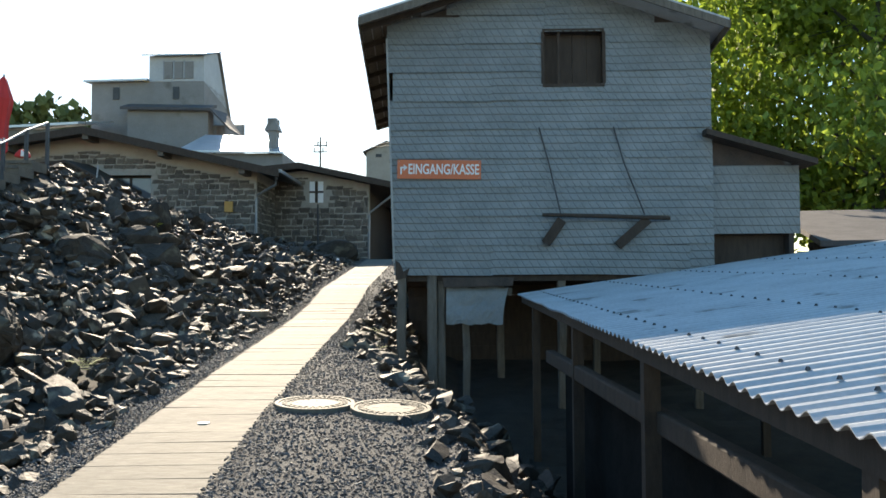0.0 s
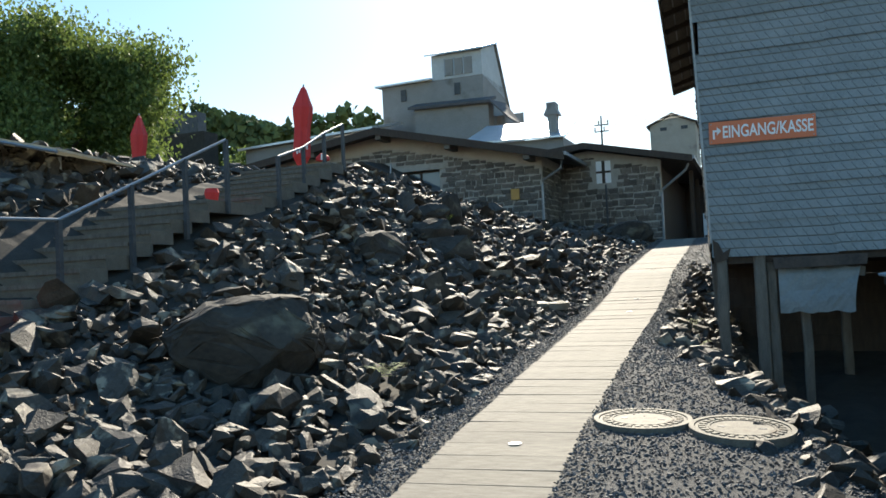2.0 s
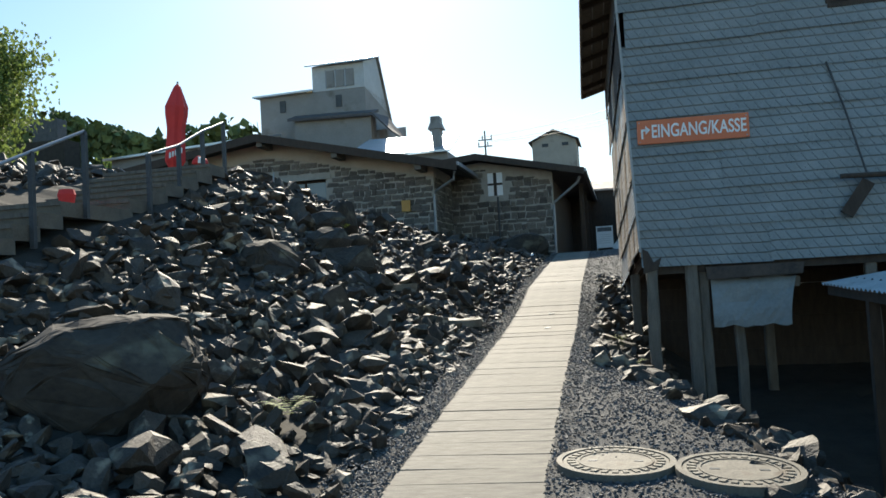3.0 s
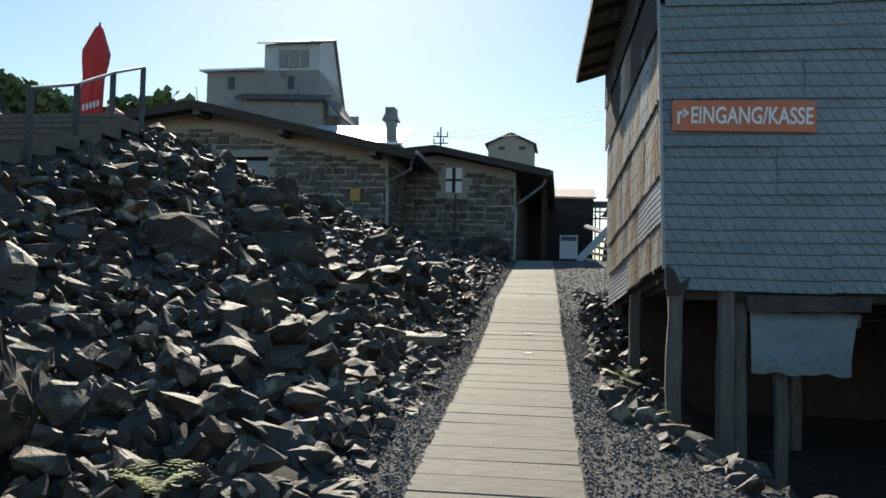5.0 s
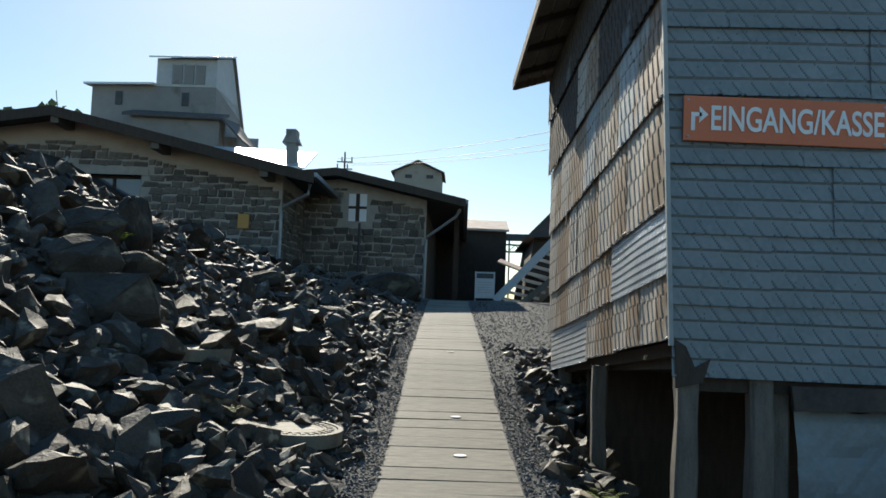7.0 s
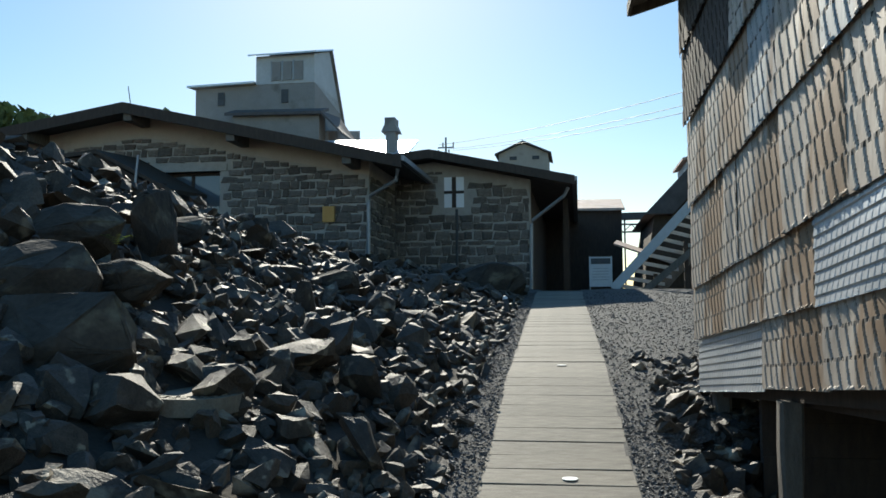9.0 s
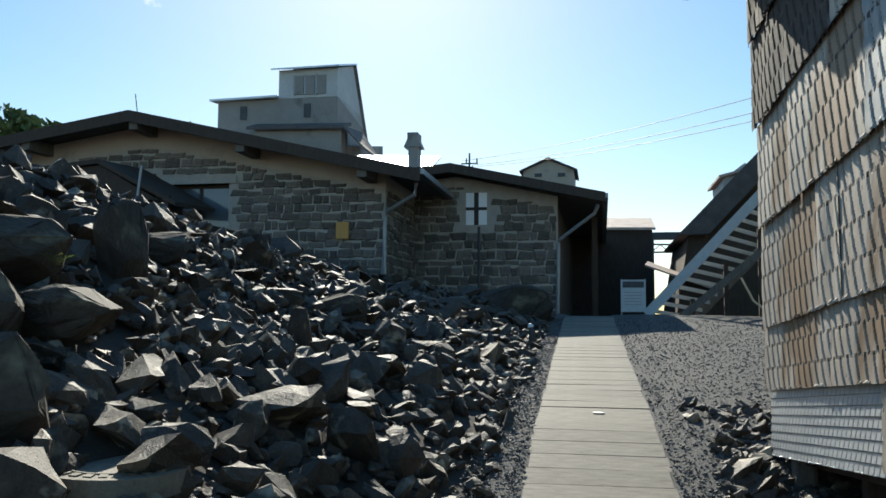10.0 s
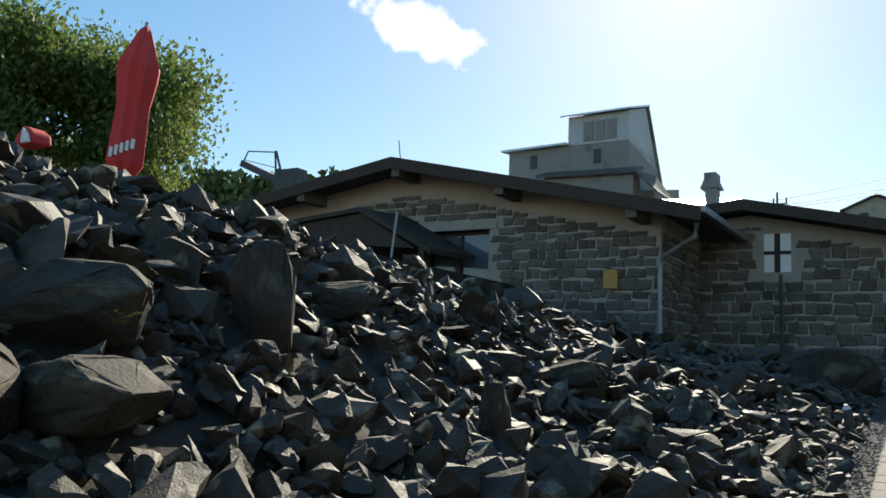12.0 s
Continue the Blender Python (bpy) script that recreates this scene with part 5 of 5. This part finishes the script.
STAIR_Z = []
n1, n2 = 10, 6
for k in range(n1):
    STAIR_Z.append((5.8 + 4.2 * k / n1, 5.8 + 4.2 * (k + 1) / n1, 1.15 + 0.17 * (k + 1)))
STAIR_Z.append((10.0, 11.1, 1.15 + 0.17 * n1 + 0.004))
for k in range(n2):
    STAIR_Z.append((11.1 + 3.0 * k / n2, 11.1 + 3.0 * (k + 1) / n2, 2.85 + 0.17 * (k + 1)))
for a, b, z in STAIR_Z:
    xa = stair_x((a + b) / 2)
    st = part("step", Shape().box((xa - 2.1, a, z - 0.19), (xa, b + 0.03, z)), M_STEP, stairs)
    part("nosing", Shape().box((xa - 2.1, a - 0.02, z - 0.05), (xa, a, z + 0.006)), M_TIMBER, st)


def stair_z(y):
    for a, b, z in STAIR_Z:
        if a <= y < b:
            return z
    return STAIR_Z[0][2] - 0.17 if y < 6 else STAIR_Z[-1][2]


handrail = thing("handrail", "galvanised handrail on dark posts beside the stairs", "railing", "stair railings", at=(-7.7, 10, 2))
tops = []
for y, z in ((5.4, 2.36), (6.7, 2.40), (7.9, 2.91), (9.0, 3.38), (10.0, 3.80)):
    tops.append((stair_x(y) + 0.06, y, z))
part("rail", Shape().tube(tops, 0.022, 8), M_STEEL, handrail)
for x, y, z in tops[1:]:
    part("post", Shape().box((x - 0.03, y - 0.03, z - 1.15), (x + 0.03, y + 0.03, z)), M_DARKSTEEL, handrail)
handrail2 = thing("handrail", "galvanised handrail on dark posts at the upper stairs", "railing", "stair railings", at=(-8.5, 14.5, 3.4))
tops2 = [(-7.43, 11.5, 3.72), (-7.57, 12.6, 4.04), (-7.74, 13.7, 4.48), (-7.87, 14.75, 4.84)]
part("rail", Shape().tube(tops2, 0.022, 8), M_STEEL, handrail2)
for x, y, z in tops2:
    part("post", Shape().box((x - 0.03, y - 0.03, z - 1.2), (x + 0.03, y + 0.03, z)), M_DARKSTEEL, handrail2)

# ---- folded umbrellas ----


def umbrella(x, y, foot, height, lean, label):
    t = thing("umbrella", label, "umbrella", "closed umbrellas", at=(x, y, foot))
    t.rotation_euler = (0, radians(lean), 0)
    body = Shape()
    rows = [(0.10, 0.05), (0.5, 0.27), (1.0, 0.25), (1.35, 0.24), (1.75, 0.30), (1.95, 0.31), (2.25, 0.19), (2.5, 0.09), (2.58, 0.02)]
    n = 16
    v = []
    for z, r in rows:
        for k in range(n):
            a = 2 * math.pi * k / n
            rr = 0.84 * r * (1 + 0.16 * (k % 2) - 0.08) * (1 + 0.06 * math.sin(3 * a + z))
            v.append((rr * math.cos(a), rr * math.sin(a), z / 2.58 * (height - 0.35) + 0.3))
    f = [(j * n + k, j * n + (k + 1) % n, (j + 1) * n + (k + 1) % n, (j + 1) * n + k) for j in range(len(rows) - 1) for k in range(n)]
    f += [tuple(range(n)), tuple(range((len(rows) - 1) * n, len(rows) * n))]
    body.add(v, f)
    cloth = new("canopy", body.mesh("canopy", M_UMBRELLA))
    cloth.parent = t
    mast_ob = new("mast", Shape().tube([(0, 0, 0), (0, 0, height)], 0.025).mesh("mast", M_STEEL))
    mast_ob.parent = t
    foot_ob = new("base", Shape().box((-0.3, -0.3, 0), (0.3, 0.3, 0.07)).mesh("base", M_CONC))
    foot_ob.parent = t
    band = Shape()
    for k in range(5):
        band.box((-0.16 + 0.065 * k, -0.245, 0.80 + 0.035 * k), (-0.12 + 0.065 * k, -0.20, 0.93 + 0.035 * k))
    logo = new("print", band.mesh("print", M_WHITE))
    logo.parent = cloth
    logo.rotation_euler = (0, 0, radians(38))
    return t


terrace = solid("terrace", Shape().box((-24, 16.4, 2.5), (-9.8, 27.4, 4.2)), M_EARTH, "earth terrace above the stairs", "terrace", kind="structure")
umbrella(-11.3, 18.7, 4.2, 2.72, 5, "closed red canvas umbrella on the terrace by the building")
umbrella(-18.5, 20.6, 4.2, 3.1, 3, "closed red canvas umbrella farther along the terrace")

# ---- trees ----


def tree(x, y, z, height, radius, seed, mat, leaves, label, leaf=0.22, trunk=0.28, low=0.25):
    r = random.Random(seed)
    t = thing("tree", label, "tree", at=(x, y, z))
    wood = Shape()
    wood.tube([(0, 0, -0.3), (0.1, 0.05, height * 0.3), (0.0, 0.2, height * 0.62), (0.1, 0.1, height * 0.9)], [trunk, trunk * 0.75, trunk * 0.4, 0.03], 8)
    tips = []
    for k in range(26):
        a = r.uniform(0, 6.28)
        h0 = height * r.uniform(low, 0.8)
        reach = radius * r.uniform(0.5, 0.98) * math.sqrt(max(0.1, 1 - ((h0 / height - 0.5) / 0.62) ** 2))
        tip = Vector((reach * math.cos(a), reach * math.sin(a), h0 + reach * r.uniform(0.1, 0.6)))
        mid = tip * 0.5 + Vector((0, 0, h0 * 0.5 - 0.1))
        wood.tube([(0, 0, h0 * 0.85), mid, tip], [trunk * 0.3, trunk * 0.17, 0.02], 5)
        tips += [tip, mid * 0.5 + tip * 0.5, mid]
    for k in range(30):
        a, u = r.uniform(0, 6.28), r.uniform(-1, 1)
        q = math.sqrt(1 - u * u)
        s = r.uniform(0.55, 1.0)
        tips.append(Vector((radius * q * math.cos(a) * s, radius * q * math.sin(a) * s, height * 0.58 + u * height * 0.4 * s)))
    wood_ob = new("trunk", wood.mesh("trunk", M_BARK))
    wood_ob.parent = t
    v, f = [], []
    for k in range(leaves):
        c = tips[r.randrange(len(tips))]
        g = Vector((r.gauss(0, 1), r.gauss(0, 1), r.gauss(0, 0.8))) * radius * 0.125
        p = c + g
        if p.z < height * 0.08:
            continue
        rot = Euler((r.uniform(0, 6.28), r.uniform(0, 6.28), r.uniform(0, 6.28))).to_matrix()
        s = leaf * r.uniform(0.6, 1.3)
        n = len(v)
        for q in ((-0.5, 0, 0), (0, 0.32, 0.08), (0.5, 0, 0), (0, -0.32, 0.08)):
            v.append(tuple(p + rot @ Vector(q) * s))
        f.append((n, n + 1, n + 2, n + 3))
    crown = new("crown", raw_mesh("crown", v, f, mat))
    crown.parent = t
    return t


tree(-32.6, 30.4, 3.2, 12.4, 6.0, 1, M_LEAF, 110000, "broad green deciduous tree behind the terrace", 0.23, low=0.08)
tree(-41, 28.5, 3.2, 12.0, 6.0, 2, M_LEAF, 45000, "broad green deciduous tree beside another", 0.28, low=0.08)
tree(-52, 44, 3.0, 12.0, 6.0, 3, M_LEAF, 16000, "smaller green tree behind the terrace", 0.30)
tree(14.5, 25, -1.0, 15.5, 7.6, 4, M_LEAF_BRIGHT, 80000, "tall sunlit bright green tree behind the shed", 0.30)
tree(22, 30, -1.0, 17, 8, 5, M_LEAF_BRIGHT, 30000, "tall bright green tree behind another tree", 0.36)
tree(17, 17, -1.2, 7.0, 4.2, 6, M_LEAF_BRIGHT, 16000, "low bushy green tree beyond the low roofs", 0.26, 0.15)

rng = random.Random(41)
hv, hf = [], []
for k in range(15000):
    a = rng.random()
    x = -150 + 88 * a
    y = 120 + 30 * rng.random() - 25 * (1 - a)
    crest = 29 + 8 * (1 - a) + 3.5 * noise.noise((x * 0.06, 3.0, 0)) + 2 * noise.noise((x * 0.22, 5.0, 0))
    z = crest * (1 - rng.random() ** 2 * 0.9)
    s = rng.uniform(0.9, 2.2)
    rot = Euler((rng.uniform(0, 6.28), rng.uniform(0, 6.28), rng.uniform(0, 6.28))).to_matrix()
    n = len(hv)
    for q in ((-0.5, -0.2, 0), (0.1, 0.45, 0.2), (0.5, -0.1, 0), (0, -0.4, -0.3)):
        hv.append(tuple(Vector((x, y, z)) + rot @ Vector(q) * s))
    hf += [(n, n + 1, n + 2), (n, n + 2, n + 3)]
woods = tagged(new("distant_woods", raw_mesh("distant_woods", hv, hf, M_HILL)), "wooded hillside in the distance", "woods", kind="stuff")
hill = Shape()
prev = None
for k in range(25):
    x = -160 + 4.0 * k
    zt = 24 + 8 * (1 - k / 24)
    hill.add([(x, 150, -2), (x + 4.0, 150, -2), (x + 4.0, 150, 24 + 8 * (1 - (k + 1) / 24)), (x, 150, zt)], [(0, 1, 2, 3)])
solid("hillside", hill, M_HILL, "wooded slope in the distance", "hill", kind="structure")


# ---- small things ----
lamp = thing("path_marker", "small dark path marker with a white cap", "marker", at=(-3.0, 22.5, 2.0))
part("body", Shape().tube([(-3.0, 22.5, 1.85), (-3.0, 22.5, 2.12), (-3.02, 22.5, 2.2)], [0.05, 0.055, 0.035], 10), M_DARKSTEEL, lamp)
part("cap", Shape().tube([(-3.02, 22.49, 2.2), (-3.03, 22.48, 2.25)], [0.05, 0.02], 10), M_WHITE, lamp, "white cap")
pot = thing("flower_pot", "red round flower pot on the stairs", "pot", at=(-8.0, 10.4, 2.85))
part("body", Shape().tube([(-8.0, 10.4, 2.855), (-8.0, 10.4, 3.05), (-8.0, 10.4, 3.12)], [0.08, 0.12, 0.10], 12), M_UMBRELLA, pot)
bucket = thing("bucket", "red bucket standing beside the stairs", "bucket", at=(-7.3, 5.6, 1.2))
part("body", Shape().tube([(-7.3, 5.6, 1.2), (-7.3, 5.6, 1.55)], [0.09, 0.12], 12), M_UMBRELLA, bucket)
bag = thing("ground_sheet", "crumpled red and white sheet on the stones", "sheet", at=(-9.6, 16.0, 4.5))
part("fold", Shape().prism([(-9.9, 16.0, 4.3), (-9.4, 16.0, 4.3), (-9.45, 16.0, 4.48), (-9.65, 16.0, 4.6), (-9.85, 16.0, 4.45)], (0, 0.35, 0)), M_UMBRELLA, bag, bevel=0.05)
part("lining", Shape().prism([(-9.62, 15.95, 4.3), (-9.4, 15.95, 4.3), (-9.47, 15.95, 4.44), (-9.6, 15.95, 4.55)], (0, 0.05, 0)), M_WHITE, bag, "crumpled white lining", bevel=0.02)
bag.scale = (0.62, 0.62, 0.62)
bag.location += Vector((0.45, 0.1, -0.02))

awning = thing("parasol_roof", "beige canvas awning on steel posts above the bank", "awning", at=(-11.5, 9.3, 3.0))
part("canvas", Shape().slab([(-10.3, 9.5, 3.86), (-14.8, 8.0, 4.95), (-15.5, 11.0, 4.95), (-10.9, 11.9, 3.9)], (0, 0, 0.04)), M_AWNING, awning)
part("edge_bar", Shape().tube([(-10.3, 9.5, 3.84), (-14.8, 8.0, 4.93)], 0.03, 6), M_STEEL, awning)
for px, py, pz in ((-11.2, 10.4, 3.95), (-14.2, 8.9, 4.75), (-14.5, 10.6, 4.75)):
    part("post", Shape().tube([(px, py, 2.2), (px, py, pz)], 0.035, 8), M_STEEL, awning)

# rope and hose near the conveyor
for pts, lab in (([(0.75, 26.5, 3.15), (0.95, 26.4, 2.7), (1.25, 26.2, 2.42), (1.55, 26.0, 2.40), (1.75, 25.9, 2.55)], "pale rope sagging from the conveyor frame"), ([(1.75, 25.9, 2.7), (1.9, 25.2, 2.1), (2.2, 24.4, 1.6)], "pale rope slanting down beside the gravel")):
    solid("rope", Shape().tube(pts, 0.022, 6), M_AWNING, lab, "rope", "ropes by the conveyor")
for k in range(6):
    y = 18.5 + 1.6 * k
    x = path_x(y) + HALF + between(SHELF, y) - 0.15
    z = ground_z(x, y)
    solid("edge_stake", Shape().tube([(x, y, z - 0.2), (x + 0.02, y, z + 0.55)], 0.018, 6), M_DARKSTEEL, "thin dark stake at the gravel edge", "stake", "stakes along the gravel")

# excavator boom on the hill
boom = thing("excavator", "dark excavator boom on the hill behind the building", "excavator", at=(-46, 60, 14))
part("boom", Shape().beam((-50.2, 60, 18.3), (-45.2, 60, 16.2), 0.5, 0.55), M_DARKSTEEL, boom)
part("cab", Shape().box((-45.8, 59.4, 15.2), (-43.4, 60.6, 17.2)), M_DARKSTEEL, boom)
part("mast", Shape().beam((-45.4, 60, 16.4), (-46.4, 60, 19.0), 0.14, 0.14).beam((-46.2, 60, 16.6), (-46.5, 60, 19.0), 0.12, 0.12), M_DARKSTEEL, boom)
part("stay", Shape().beam((-46.4, 60, 18.9), (-49.6, 60, 19.3), 0.09, 0.09).beam((-49.6, 60, 19.3), (-50.2, 60, 18.3), 0.09, 0.09).beam((-46.4, 60, 17.6), (-50.0, 60, 18.6), 0.06, 0.06), M_DARKSTEEL, boom)
part("track", Shape().box((-47, 59, 4.0), (-42.5, 61, 15.3)), M_EARTH, boom, "earth mound under the machine")
boom.location += Vector((-2.4, 0, 0.1))
tree(-52, 78, 4, 14.5, 4.0, 9, M_LEAF, 12000, "slim green tree behind the stone building", 0.4)

# one small cloud: a flat card that glows white in place of sunlight
M_CLOUD = bpy.data.materials.new("cloud_glow_card")
M_CLOUD.use_nodes = True
cn = M_CLOUD.node_tree
glow = cn.nodes.new("ShaderNodeEmission")
glow.inputs[0].default_value, glow.inputs[1].default_value = (1, 1, 1, 1), 0.95
clear = cn.nodes.new("ShaderNodeBsdfTransparent")
veil = cn.nodes.new("ShaderNodeMixShader")
wisp = cn.nodes.new("ShaderNodeTexNoise")
wisp.inputs["Scale"].default_value, wisp.inputs["Detail"].default_value = 0.045, 9
where_ = cn.nodes.new("ShaderNodeTexCoord")
shape_ = cn.nodes.new("ShaderNodeTexGradient")
shape_.gradient_type = "SPHERICAL"
fit_ = cn.nodes.new("ShaderNodeMapping")
fit_.inputs["Scale"].default_value = (1 / 68, 1, 1 / 29)
cn.links.new(where_.outputs["Object"], fit_.inputs[0])
cn.links.new(fit_.outputs[0], shape_.inputs[0])
cn.links.new(where_.outputs["Object"], wisp.inputs[0])
sum_ = cn.nodes.new("ShaderNodeMath")
sum_.operation = "MULTIPLY_ADD"
sum_.inputs[1].default_value = 0.8
cn.links.new(shape_.outputs[1], sum_.inputs[0])
cn.links.new(wisp.outputs[0], sum_.inputs[2])
ramp_ = cn.nodes.new("ShaderNodeValToRGB")
ramp_.color_ramp.elements[0].position, ramp_.color_ramp.elements[1].position = 0.70, 0.95
cn.links.new(sum_.outputs[0], ramp_.inputs[0])
cn.links.new(ramp_.outputs[0], veil.inputs[0])
cn.links.new(clear.outputs[0], veil.inputs[1])
cn.links.new(glow.outputs[0], veil.inputs[2])
cn.links.new(veil.outputs[0], cn.nodes["Material Output"].inputs[0])
cloud = tagged(new("cloud", raw_mesh("cloud", [(-66, 0, -28), (66, 0, -28), (66, 0, 28), (-66, 0, 28)], [(0, 1, 2, 3)], M_CLOUD)), "small white wispy cloud in the blue sky", "cloud", kind="structure")
cloud.matrix_basis = pose(-332, 490, 248, 0, 22, 34)
cloud.visible_shadow = False
